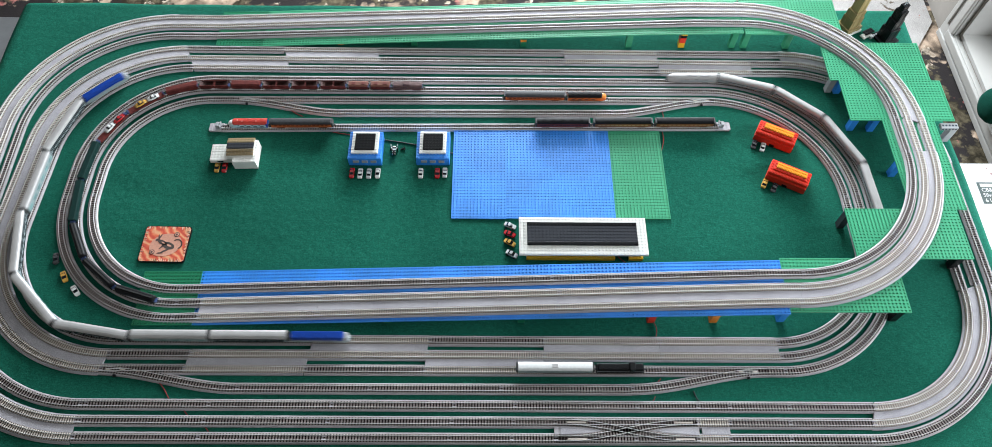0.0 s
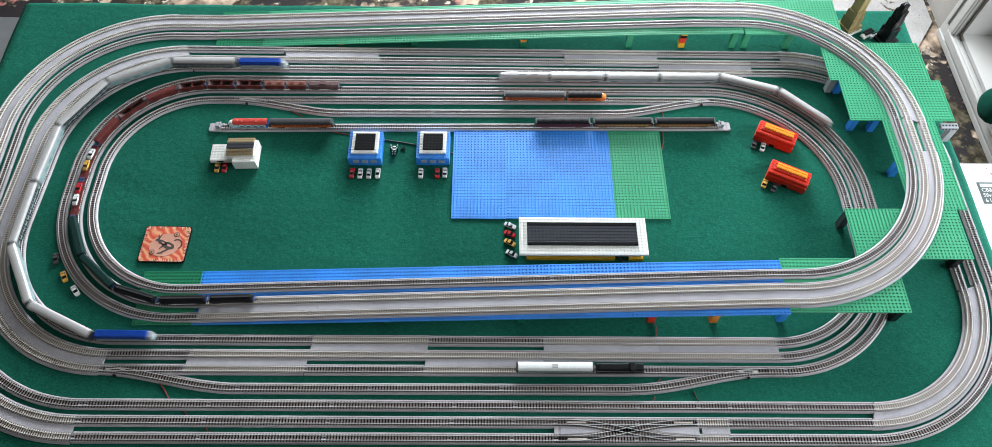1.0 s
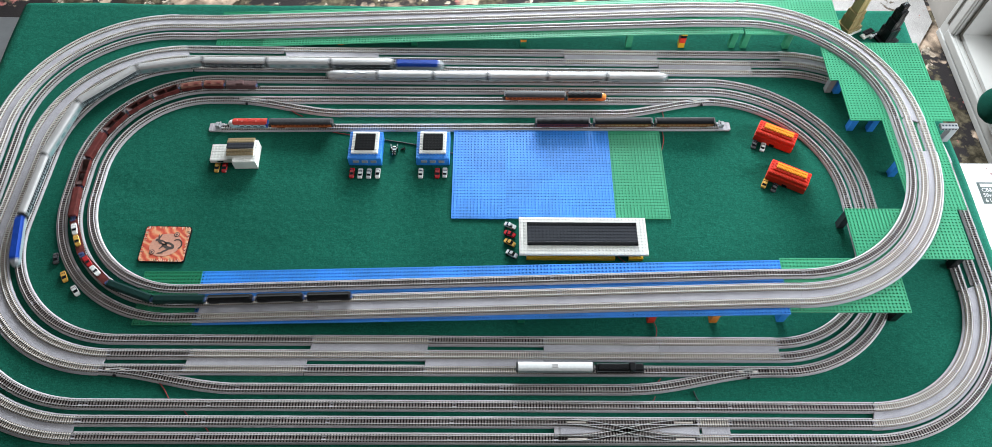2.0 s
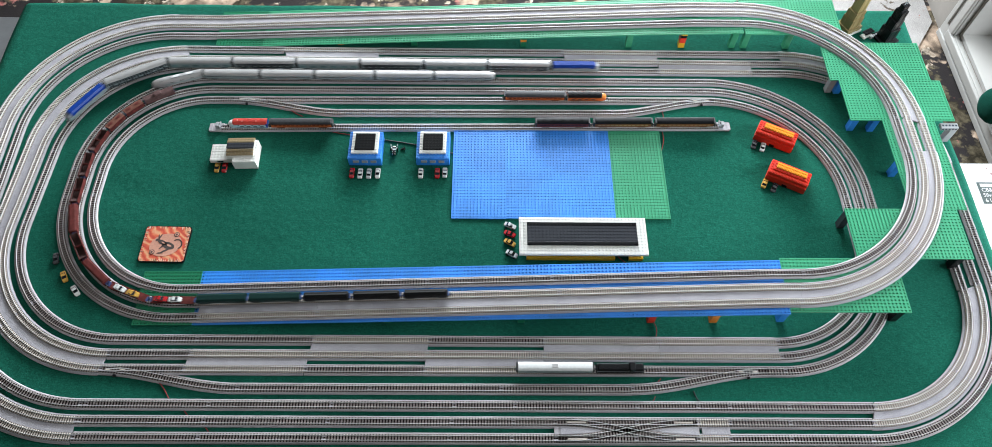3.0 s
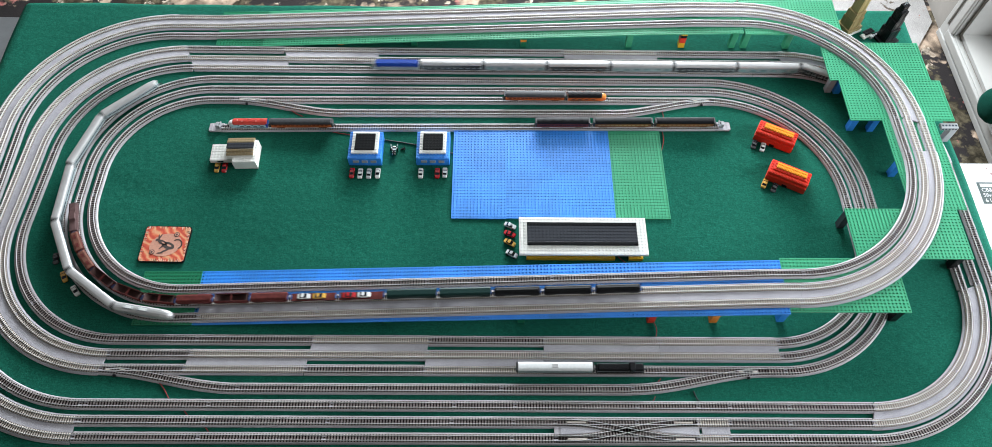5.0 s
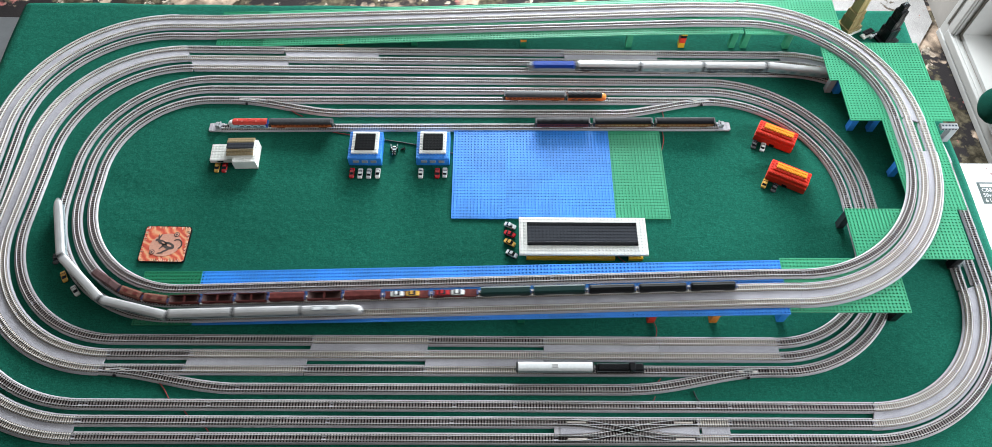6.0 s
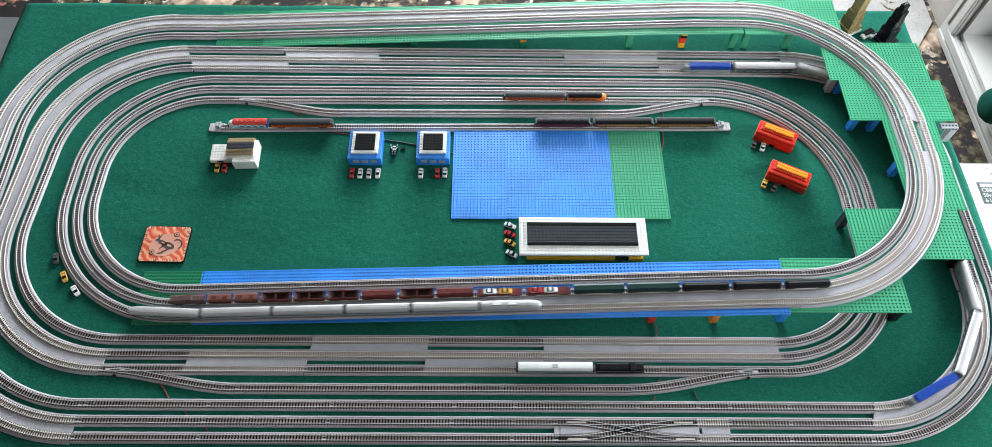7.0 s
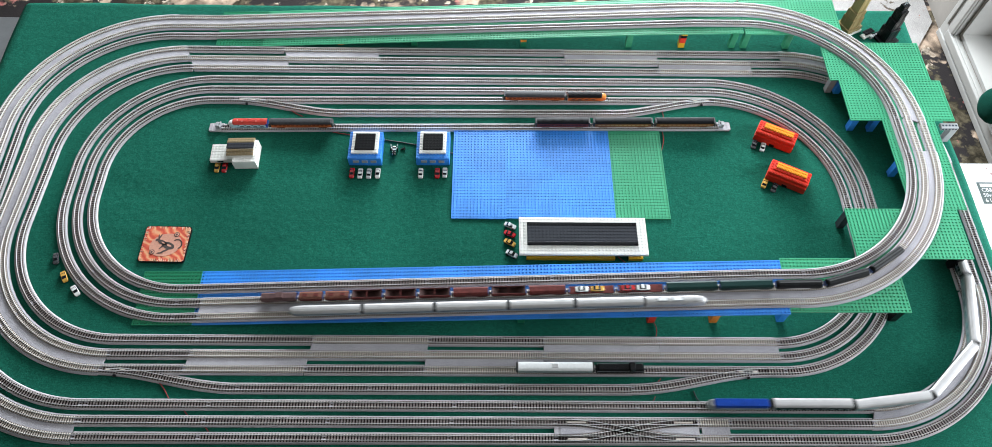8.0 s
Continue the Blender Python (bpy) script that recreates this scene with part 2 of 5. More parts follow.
def sweep(bm, pts, profile, closed_profile=True):
    """Sweep a profile [(side, up)] along points."""
    rings = []
    for i, p in enumerate(pts):
        a, b = pts[max(0, i - 1)], pts[min(len(pts) - 1, i + 1)]
        t = Vector((b[0] - a[0], b[1] - a[1], 0)).normalized()
        n = Vector((-t.y, t.x, 0))
        rings.append([bm.verts.new((p[0] + n.x * u, p[1] + n.y * u, p[2] + v)) for u, v in profile])
    m = len(profile)
    for r0, r1 in zip(rings, rings[1:]):
        for i in range(m):
            j = (i + 1) % m
            bm.faces.new((r0[i], r0[j], r1[j], r1[i]))
    bm.faces.new(rings[0][::-1])
    bm.faces.new(rings[-1])


def resample(pts, step):
    d = np.r_[0, np.cumsum(np.linalg.norm(np.diff(pts, axis=0), axis=1))]
    n = max(2, int(round(d[-1] / step)) + 1)
    s = np.linspace(0, d[-1], n)
    return np.stack([np.interp(s, d, pts[:, i]) for i in range(3)], 1)


def ties_into(verts, faces, pts, half=0.0083, wide=0.0017):
    for p, q in zip(pts[:-1], pts[1:]):
        t = Vector(q - p).normalized()
        n = Vector((-t.y, t.x, 0)).normalized()
        c = Vector((p + q) / 2)
        base = len(verts)
        for z, sh in ((BED_TOP - 0.0004, 1.0), (TIE_TOP, 0.9)):
            for a, b in ((-1, -1), (1, -1), (1, 1), (-1, 1)):
                verts.append(tuple(c + n * (half * b * (0.5 + sh / 2)) + t * (wide * a * sh) + Vector((0, 0, z))))
        for f in ((4, 5, 6, 7), (0, 1, 5, 4), (1, 2, 6, 5), (2, 3, 7, 6), (3, 0, 4, 7)):
            faces.append([base + i for i in f])


def cut(pts, f0, f1):
    d = np.r_[0, np.cumsum(np.linalg.norm(np.diff(pts, axis=0), axis=1))]
    s0, s1 = f0 * d[-1] + 0.0002, f1 * d[-1] - 0.0002
    s = np.r_[s0, d[(d > s0 + 0.002) & (d < s1 - 0.002)], s1]
    return np.stack([np.interp(s, d, pts[:, i]) for i in range(3)], 1)


BED = [(-0.0122, 0.0), (-0.0120, 0.0010), (-0.0102, BED_TOP), (0.0102, BED_TOP), (0.0120, 0.0010), (0.0122, 0.0)]


def rails_of(root, pts, tie_mat):
    bm = bmesh.new()
    sweep(bm, pts, [(-0.0085, BED_TOP - 0.0003), (-0.0085, BED_TOP + 0.0005), (0.0085, BED_TOP + 0.0005), (0.0085, BED_TOP - 0.0003)])
    part("ballast_strip", bm, ballast_dark if tie_mat is conc_tie else ballast_mid, root)
    for side in (-1, 1):
        bm = bmesh.new()
        c = side * (GAUGE / 2 + 0.0004)
        sweep(bm, pts, [(c - 0.0004, TIE_TOP - 0.0005), (c - 0.0004, RAIL_TOP), (c + 0.0004, RAIL_TOP), (c + 0.0004, TIE_TOP - 0.0005)])
        part("rail", bm, rail_metal, root)
        p, q = Vector(pts[0]), Vector(pts[1])
        t = (q - p).normalized()
        n = Vector((-t.y, t.x, 0))
        bm = bmesh.new()
        o = p + n * (c - side * 0.0020) + t * 0.0020
        m = Matrix((t, n, Vector((0, 0, 1)))).transposed().to_4x4()
        m.translation = o
        box(bm, -0.0040, 0.0040, -0.0010, 0.0010, TIE_TOP - 0.0006, TIE_TOP + 0.0008, m)
        part("rail_joiner", bm, concrete, root)
    verts, faces = [], []
    ties_into(verts, faces, resample(pts, TIE_PITCH if tie_mat is wood_tie else 0.0050), wide=0.00125 if tie_mat is wood_tie else 0.0013)
    me = bpy.data.meshes.new("sleeper_bed")
    me.from_pydata(verts, [], faces)
    me.materials.append(tie_mat)
    ob = new("sleeper_bed", me)
    ob.parent = root
    tagged(ob, kind="stuff")


def single_section(pts, light=False, group="single track sections"):
    root = thing("track_section", "grey ballasted model track section with " + ("tan" if light else "dark brown") + " sleepers", "model track", group=group)
    bm = bmesh.new()
    sweep(bm, pts, BED)
    part("roadbed", bm, concrete if light else ballast, root, "moulded grey roadbed")
    rails_of(root, pts, conc_tie if light else wood_tie)
    return root


def double_section(pa, pb, shoulder=0.0125):
    root = thing("double_track_section", "light grey concrete double track section with tan sleepers", "model track", group="double track sections")
    bm = bmesh.new()
    n = 24 if len(pa) > 6 else 8
    fa = [at_fraction(pa, i / n) for i in range(n + 1)]
    fb = [at_fraction(pb, i / n) for i in range(n + 1)]
    rings = []
    for a, b in zip(fa, fb):
        w = Vector(b - a).normalized()
        o0, o1 = Vector(a) - w * shoulder, Vector(b) + w * 0.0125
        i0, i1 = Vector(a) - w * 0.0098, Vector(b) + w * 0.0098
        up = Vector((0, 0, BED_TOP))
        rings.append([bm.verts.new(v) for v in (o0, o0 + Vector((0, 0, 0.0012)), i0 + up, i1 + up, o1 + Vector((0, 0, 0.0012)), o1)])
    for r0, r1 in zip(rings, rings[1:]):
        for i in range(6):
            bm.faces.new((r0[i], r0[(i + 1) % 6], r1[(i + 1) % 6], r1[i]))
    bm.faces.new(rings[0][::-1]), bm.faces.new(rings[-1])
    part("roadbed", bm, concrete, root, "wide moulded concrete-look deck")
    for p in (pa, pb):
        rails_of(root, p, conc_tie)
    return root


def lay(leg, tracks, f0, f1, light=False):
    if len(tracks) == 2:
        double_section(cut(LINES[tracks[0]][leg], f0, f1), cut(LINES[tracks[1]][leg], f0, f1), 0.0140 if leg.endswith(("_a", "_b")) else 0.0125)
    else:
        single_section(cut(LINES[tracks[0]][leg], f0, f1), light)


def leg_length(leg, k):
    p = LINES[k][leg]
    return float(np.linalg.norm(np.diff(p, axis=0), axis=1).sum())


def lay_even(leg, tracks, light=False, piece=0.248, f0=0.0, f1=1.0):
    n = max(1, int(round(leg_length(leg, tracks[0]) * (f1 - f0) / piece)))
    for i in range(n):
        lay(leg, tracks, f0 + (f1 - f0) * i / n, f0 + (f1 - f0) * (i + 1) / n, light)


def fx(leg, k, x):
    """The fraction of a straight stretch at which it passes x."""
    p = LINES[k][leg]
    return (x - p[0][0]) / (p[-1][0] - p[0][0])


def curve(prefix, doubles, singles, piece=0.26):
    for suffix in ("_a", "", "_b"):
        leg = prefix + suffix
        if leg_length(leg, 0) < 0.003:
            continue
        if doubles:
            lay_even(leg, doubles, piece=piece)
        for k in singles:
            lay_even(leg, (k,), piece=piece)


curve("left_inner", None, (0, 1, 2))
for leg in ("right_raised_a", "right_raised_b"):
    lay_even(leg, (0, 1), piece=0.26), lay_even(leg, (2,), piece=0.26)
lay("right_raised", (0,), 0.0, 1.0, True), lay("right_raised", (1,), 0.0, 1.0, True), lay("right_raised", (2,), 0.0, 1.0)
curve("left_outer", (0, 1), (2,))
lay_even("right_outer_a", (1, 2), piece=0.26), lay_even("right_outer_a", (0,), piece=0.26)
for k in range(3):
    lay_even("right_outer", (k,))
lay_even("right_outer_b", (0, 1), piece=0.26), lay_even("right_outer_b", (2,), piece=0.26)
curve("left_middle", (0, 1), (2,))
curve("right_inner", None, (0, 1, 2))
start = fx("ramp_up", 0, 0.190)
for k in (0, 1):
    lay("ramp_up", (k,), 0.0, start)
lay_even("ramp_up", (0, 1), f0=start), lay_even("ramp_up", (2,))
lay_even("ramp_down", (0, 1)), lay_even("ramp_down", (2,))
for k in range(3):
    stops = [0.0] + [fx("front", k, x - 0.004 * (2 - k)) for x in (0.002 + 0.0, 0.248, 0.496, 0.744, 0.868, 1.116, 1.240, 1.304, 1.426)] + [1.0]
    stops = [f for f in stops if f >= 0.0]
    for f0, f1 in zip(stops, stops[1:]):
        if f1 - f0 > 0.004:
            pale = k < 2 and fx("front", k, 1.225) < f0 < fx("front", k, 1.250)
            lay("front", (k,), f0, f1, pale)
    lay_even("back_inner", (k,))


def mixed(leg, stops, patterns):
    """A straight laid in pieces: stops along x, and for each piece which two lines share a double section."""
    for (xa, xb), pair in zip(zip(stops, stops[1:]), patterns):
        f0, f1 = sorted((fx(leg, 0, xa), fx(leg, 0, xb)))
        f0, f1 = max(0.0, f0), min(1.0, f1)
        if pair:
            lay(leg, pair, f0, f1)
        for k in range(3):
            if k not in pair:
                lay(leg, (k,), f0, f1)


mixed("front_middle", (0.0, 0.184, 0.434, 0.682, 0.930, 1.178, 1.45), ((), (0, 1), (1, 2), (0, 1), (1, 2), (1, 2)))
mixed("back_middle", (0.0, 0.268, 0.516, 0.764, 1.012, 1.260, 1.508, 1.62), ((1, 2), (0, 1), (), (), (0, 1), (1, 2), ()))

# ---------------------------------------------------------------- setting
X0, X1, Y0, Y1 = -0.465, 1.962, -0.24, 1.128
FLOOR = -0.74


def cloth_mesh():
    """The cloth: flat on the table with faint creases, falling over the edges with soft folds."""
    bm = bmesh.new()
    us = [-0.06, -0.045, -0.03, -0.018, -0.008, 0.0] + [i / 150 for i in range(1, 150)] + [1.0, 1.008, 1.018, 1.03, 1.045, 1.06]
    rows = []
    for a in us:
        row = []
        for b in us:
            ox = min(0.0, a) * 2.4 + max(0.0, a - 1) * 2.4
            oy = min(0.0, b) * 2.4 + max(0.0, b - 1) * 2.4
            x, y = X0 + (X1 - X0) * min(1, max(0, a)), Y0 + (Y1 - Y0) * min(1, max(0, b))
            d = math.hypot(ox, oy)
            wave = 0.5 + 0.5 * noise.noise(Vector((x * 5, y * 5, 3.1)))
            z = -0.0006
            inside = min(1.0, min(a, 1 - a, b, 1 - b) * 8) if 0 < a < 1 and 0 < b < 1 else 0
            if d > 0:
                k = 1 - math.exp(-d / 0.018)
                x += math.copysign(0.012 + 0.022 * wave, ox) * k if ox else 0
                y += math.copysign(0.010 + 0.020 * wave, oy) * k if oy else 0
                z -= max(0.0, d - 0.008) * 0.95
            else:
                z -= 0.0022 * max(0.0, noise.noise(Vector((x * 6, y * 15, 0.0)))) * inside
            row.append(bm.verts.new((x, y, z)))
        rows.append(row)
    for r0, r1 in zip(rows, rows[1:]):
        for i in range(len(us) - 1):
            bm.faces.new((r0[i], r1[i], r1[i + 1], r0[i + 1]))
    return finish(bm, "tablecloth", cloth, True)


tagged(new("tablecloth", cloth_mesh()), "dark green felt cloth draped over the table", "tablecloth")


def table():
    root = thing("trestle_table", "large plain wooden table under the green cloth", "table")
    bm = bmesh.new()
    box(bm, X0 + 0.004, X1 - 0.004, Y0 + 0.004, Y1 - 0.004, -0.030, -0.0035)
    part("tabletop", bm, wood, root)
    for x in (X0 + 0.06, X1 - 0.06):
        for y in (Y0 + 0.06, Y1 - 0.06):
            bm = bmesh.new()
            box(bm, x - 0.03, x + 0.03, y - 0.03, y + 0.03, FLOOR, -0.030, bevel=0.004)
            part("leg", bm, wood, root)


table()


def slab(name, x0, x1, y0, y1, z0, z1, m):
    bm = bmesh.new()
    box(bm, x0, x1, y0, y1, z0, z1)
    return tagged(new(name, finish(bm, name, m)), kind="structure")


def wall_with_opening(name, axis, at, a0, a1, openings, m, thick=0.12):
    """A wall along x or y from a0 to a1, with openings (lo, hi, sill, head)."""
    bm = bmesh.new()

    def piece(lo, hi, z0, z1):
        if hi - lo > 1e-4 and z1 - z0 > 1e-4:
            if axis == "x":
                box(bm, lo, hi, at, at + thick, z0, z1)
            else:
                box(bm, at, at + thick, lo, hi, z0, z1)
    p = a0
    for lo, hi, sill, head in sorted(openings):
        piece(p, lo, FLOOR, CEILING), piece(lo, hi, FLOOR, sill), piece(lo, hi, head, CEILING)
        p = hi
    piece(p, a1, FLOOR, CEILING)
    return tagged(new(name, finish(bm, name, m)), kind="structure")


CEILING = 1.76
slab("floor", -2.2, 3.1, -2.4, 4.02, FLOOR - 0.1, FLOOR, carpet)
slab("ceiling", -2.2, 3.1, -2.4, 4.02, CEILING, CEILING + 0.1, ceiling_paint)
slab("wall_west", -2.2, -2.08, -2.4, 4.02, FLOOR, CEILING, wall_paint)
slab("wall_south", -2.08, 3.1, -2.4, -2.28, FLOOR, CEILING, wall_paint)
wall_with_opening("wall_north", "x", 3.90, -2.08, 3.1, [(0.29, 2.31, 0.28, 1.68)], wall_paint)
wall_with_opening("wall_east", "y", 2.6625, -2.28, 3.90, [(-0.55, 1.685, -0.655, 1.15), (2.20, 2.76, 0.10, 1.30)], wall_paint, 0.12)


# ---------------------------------------------------------------- sidings, bay track and crossover
def s_curve(x0, y0, x1, y1, n=24):
    out = []
    for i in range(n + 1):
        f = i / n
        out.append((x0 + (x1 - x0) * f, y0 + (y1 - y0) * (f * f * (3 - 2 * f)), -0.0007))
    return np.array(out)


def line(x0, y0, x1, y1, z=0.0, n=6):
    return np.array([(x0 + (x1 - x0) * i / n, y0 + (y1 - y0) * i / n, z) for i in range(n + 1)])


def turnout(pts, motor_at, side):
    root = single_section(pts, group="turnouts")
    root.name = "turnout"
    tagged(root, "grey ballasted turnout with dark brown sleepers", "model track")
    x, y, _ = at_fraction(pts, motor_at)
    for dy in (-0.0022, 0.0022):
        bm = bmesh.new()
        box(bm, x - 0.020, x + 0.020, y + dy - 0.0006, y + dy + 0.0006, TIE_TOP - 0.0008, TIE_TOP + 0.0010)
        part("point_blade", bm, rail_metal, root, "bright pressed metal point blade")
    bm = bmesh.new()
    box(bm, x - 0.003, x + 0.003, y + side * 0.0125 - 0.0025, y + side * 0.0125 + 0.0025, 0.001, 0.0062, bevel=0.0006)
    part("point_lever", bm, black_pl, root, "small black point lever")
    step = 0.03 if motor_at < 0.5 else -0.03
    for i, dy in ((-0.5, 0.0), (0.5, 0.0), (1.6, -0.003)):
        bm = bmesh.new()
        box(bm, x + step * i - 0.0045, x + step * i + 0.0045, y + dy - 0.0013, y + dy + 0.0013, TIE_TOP, TIE_TOP + 0.0014, bevel=0.0003)
        part("frog_plate", bm, conc_tie, root, "pale pressed frog plate")


def y_of(leg, k, x):
    p = LINES[k][leg]
    return float(np.interp(x, p[:, 0], p[:, 1]) if p[0][0] < p[-1][0] else np.interp(x, p[::-1, 0], p[::-1, 1]))


# siding beside the inner line at the back
turnout(s_curve(0.165, y_of("back_inner", 2, 0.165), 0.44, 0.7505), 0.12, -1)
turnout(s_curve(1.125, 0.7545, 1.39, y_of("back_inner", 2, 1.39)), 0.88, -1)
for i in range(3):
    single_section(line(0.44 + 0.2283 * i, 0.7505 + 0.0013 * i, 0.6683 + 0.2283 * i, 0.7518 + 0.0013 * i))
# siding beside the middle line at the front
turnout(s_curve(0.0, y_of("front_middle", 0, 0.0), 0.300, 0.034), 0.15, -1)
turnout(s_curve(1.110, 0.035, 1.40, y_of("front_middle", 0, 1.40)), 0.85, -1)
for i in range(3):
    single_section(line(0.300 + 0.27 * i, 0.034, 0.570 + 0.27 * i, 0.034))


# bay track with a buffer stop at both ends
def bay_y(x):
    return 0.6985 + 0.0115 * x


for i in range(5):
    single_section(line(0.150 + 0.248 * i, bay_y(0.150 + 0.248 * i), 0.398 + 0.248 * i, bay_y(0.398 + 0.248 * i)))


def buffer_stop(x, direction):
    root = thing("buffer_stop", "grey moulded buffer stop at the end of the bay track", "buffer stop", pose(x, bay_y(x), 0, 0, 0, 0 if direction > 0 else 180), "buffer stops")
    bm = bmesh.new()
    box(bm, -0.012, 0.022, -0.0125, 0.0125, 0, 0.0042, bevel=0.0008)
    box(bm, 0.016, 0.024, -0.011, 0.011, 0.0042, 0.0052)
    part("base", bm, ballast, root)
    for y in (-0.005, 0.005):
        bm = bmesh.new()
        box(bm, -0.004, 0.006, y - 0.0012, y + 0.0012, 0.004, 0.017)
        part("post", bm, grey_pl, root)
    bm = bmesh.new()
    box(bm, -0.006, -0.003, -0.009, 0.009, 0.011, 0.016, bevel=0.0006)
    box(bm, -0.001, 0.005, -0.006, 0.006, 0.014, 0.018, bevel=0.0006)
    part("beam", bm, grey_pl, root)


buffer_stop(0.143, -1), buffer_stop(1.3955, 1)


def crossover():
    x0, x1, xm = 0.948, 1.238, 1.300
    yb, yc = y_of("front", 1, 1.09), y_of("front", 0, 1.09)
    root = thing("double_crossover", "scissors crossover with light concrete infill between two lines", "model track")
    bm = bmesh.new()
    box(bm, x0, x1, yc + 0.009, yb - 0.009, 0.0, BED_TOP + 0.0002)
    part("roadbed", bm, ballast, root)
    for xa, xb, sgn in ((x0 + 0.012, x0 + 0.095, 1), (x1 - 0.085, x1 - 0.004, -1)):
        bm = bmesh.new()
        n = 10
        ym = (yb + yc) / 2
        rows = []
        for i in range(n + 1):
            f = i / n
            w = 0.0085 * (1 - f if sgn > 0 else f) ** 0.6
            x = xa + (xb - xa) * f
            rows.append([bm.verts.new((x, ym + w * s, z)) for s, z in ((-1, BED_TOP), (-1, BED_TOP + 0.0012), (1, BED_TOP + 0.0012), (1, BED_TOP))])
        for a, b in zip(rows, rows[1:]):
            for j in range(4):
                bm.faces.new((a[j], a[(j + 1) % 4], b[(j + 1) % 4], b[j]))
        part("infill_plate", bm, concrete, root)
    bm = bmesh.new()
    box(bm, x1 + 0.006, xm, yc + 0.010, yb - 0.010, 0, BED_TOP + 0.0006)
    part("deck", bm, concrete, root)
    for ya, yd in ((yb, yc), (yc, yb)):
        pts = []
        for i in range(25):
            f = i / 24
            g = min(1, max(0, (f - 0.08) / 0.84))
            pts.append((x0 + (x1 - x0) * f, ya + (yd - ya) * (g * g * (3 - 2 * g)), 0.0003))
        rails_of(root, np.array(pts), wood_tie)
    for x in (x0 + 0.045, x1 - 0.030):
        for y in (yb, yc):
            bm = bmesh.new()
            box(bm, x - 0.019, x + 0.019, y - 0.0022, y + 0.0014, TIE_TOP - 0.0006, TIE_TOP + 0.0008)
            part("point_blade", bm, conc_tie, root, "pale point blade")


crossover()


# ---------------------------------------------------------------- stud plates with open sockets
def socket_plate(nx, ny, pitch=0.008):
    """A plate with a round socket at every stud place; origin at its middle, top at z = 0."""
    verts, faces = [], []
    w, h = nx * pitch, ny * pitch
    g = {}

    def vert(x, y, z):
        key = (round(x, 6), round(y, 6), round(z, 6))
        if key not in g:
            g[key] = len(verts)
            verts.append((x, y, z))
        return g[key]
    n = 8
    r = 0.00215
    for i in range(nx):
        for j in range(ny):
            x0, y0 = -w / 2 + i * pitch, -h / 2 + j * pitch
            cx, cy = x0 + pitch / 2, y0 + pitch / 2
            co = [vert(x0 + pitch, y0 + pitch, 0), vert(x0, y0 + pitch, 0), vert(x0, y0, 0), vert(x0 + pitch, y0, 0)]
            b = len(verts)
            for q in range(n):
                a = math.pi / 4 + 2 * math.pi * q / n
                verts.append((cx + r * math.cos(a), cy + r * math.sin(a), 0))
            for q in range(n):
                a = math.pi / 4 + 2 * math.pi * q / n
                verts.append((cx + r * math.cos(a), cy + r * math.sin(a), -0.0026))
            for s in range(4):
                k0, k1, k2 = b + 2 * s, b + (2 * s + 1) % n, b + (2 * s + 2) % n
                faces.append((co[s], co[(s + 1) % 4], k2, k1, k0))
            for q in range(n):
                faces.append((b + q, b + (q + 1) % n, b + n + (q + 1) % n, b + n + q))
            faces.append(tuple(b + n + q for q in range(n)))
    t = PLATE
    x, y = w / 2, h / 2
    b = len(verts)
    verts += [(-x, -y, 0), (x, -y, 0), (x, y, 0), (-x, y, 0), (-x, -y, -t), (x, -y, -t), (x, y, -t), (-x, y, -t)]
    faces += [(b, b + 4, b + 5, b + 1), (b + 1, b + 5, b + 6, b + 2), (b + 2, b + 6, b + 7, b + 3), (b + 3, b + 7, b + 4, b), (b + 7, b + 6, b + 5, b + 4)]
    return verts, faces


PLATE = 0.0032
_plates = {}


def stud_plate(m, nx, ny, material, label):
    key = (nx, ny, material.name)
    if key not in _plates:
        me = bpy.data.meshes.new("stud_plate")
        v, f = socket_plate(nx, ny)
        me.from_pydata(v, [], f)
        me.materials.append(material)
        _plates[key] = me
    ob = new("stud_plate", _plates[key])
    ob.matrix_world = m
    return tagged(ob, label, "building plate", "stud plates")


for cx, cy, nx, ny in ((1.577, 0.2475, 32, 16), (1.7500, 0.3755, 32, 16), (1.8385, 0.5665, 16, 32), (1.8255, 0.7575, 32, 16), (1.8035, 0.8850, 32, 16), (1.6160, 1.0400, 32, 16)):
    stud_plate(pose(cx, cy, DECK), nx, ny, green_pl, "bright green plastic stud plate carrying raised track on brick legs")
stud_plate(pose(0.791, 0.569, PLATE), 16, 32, blue_pl, "blue plastic stud plate lying flat on the cloth")
stud_plate(pose(0.983, 0.570, PLATE), 32, 32, blue_pl, "large blue plastic stud plate lying flat on the cloth")
stud_plate(pose(1.1755, 0.571, PLATE), 16, 32, green_pl, "bright green plastic stud plate beside the blue ones")


def ramp_plate(x0, x1, y, height, turn, nx, material, label):
    """One plate of a ramp, lying on its slope between x0 and x1."""
    za, zb = height(x0), height(x1)
    tilt = math.degrees(math.atan((zb - za) / (x1 - x0)))
    stud_plate(pose((x0 + x1) / 2, y, (za + zb) / 2 - 0.0003, 0, -tilt, turn), nx, 16, material, label)


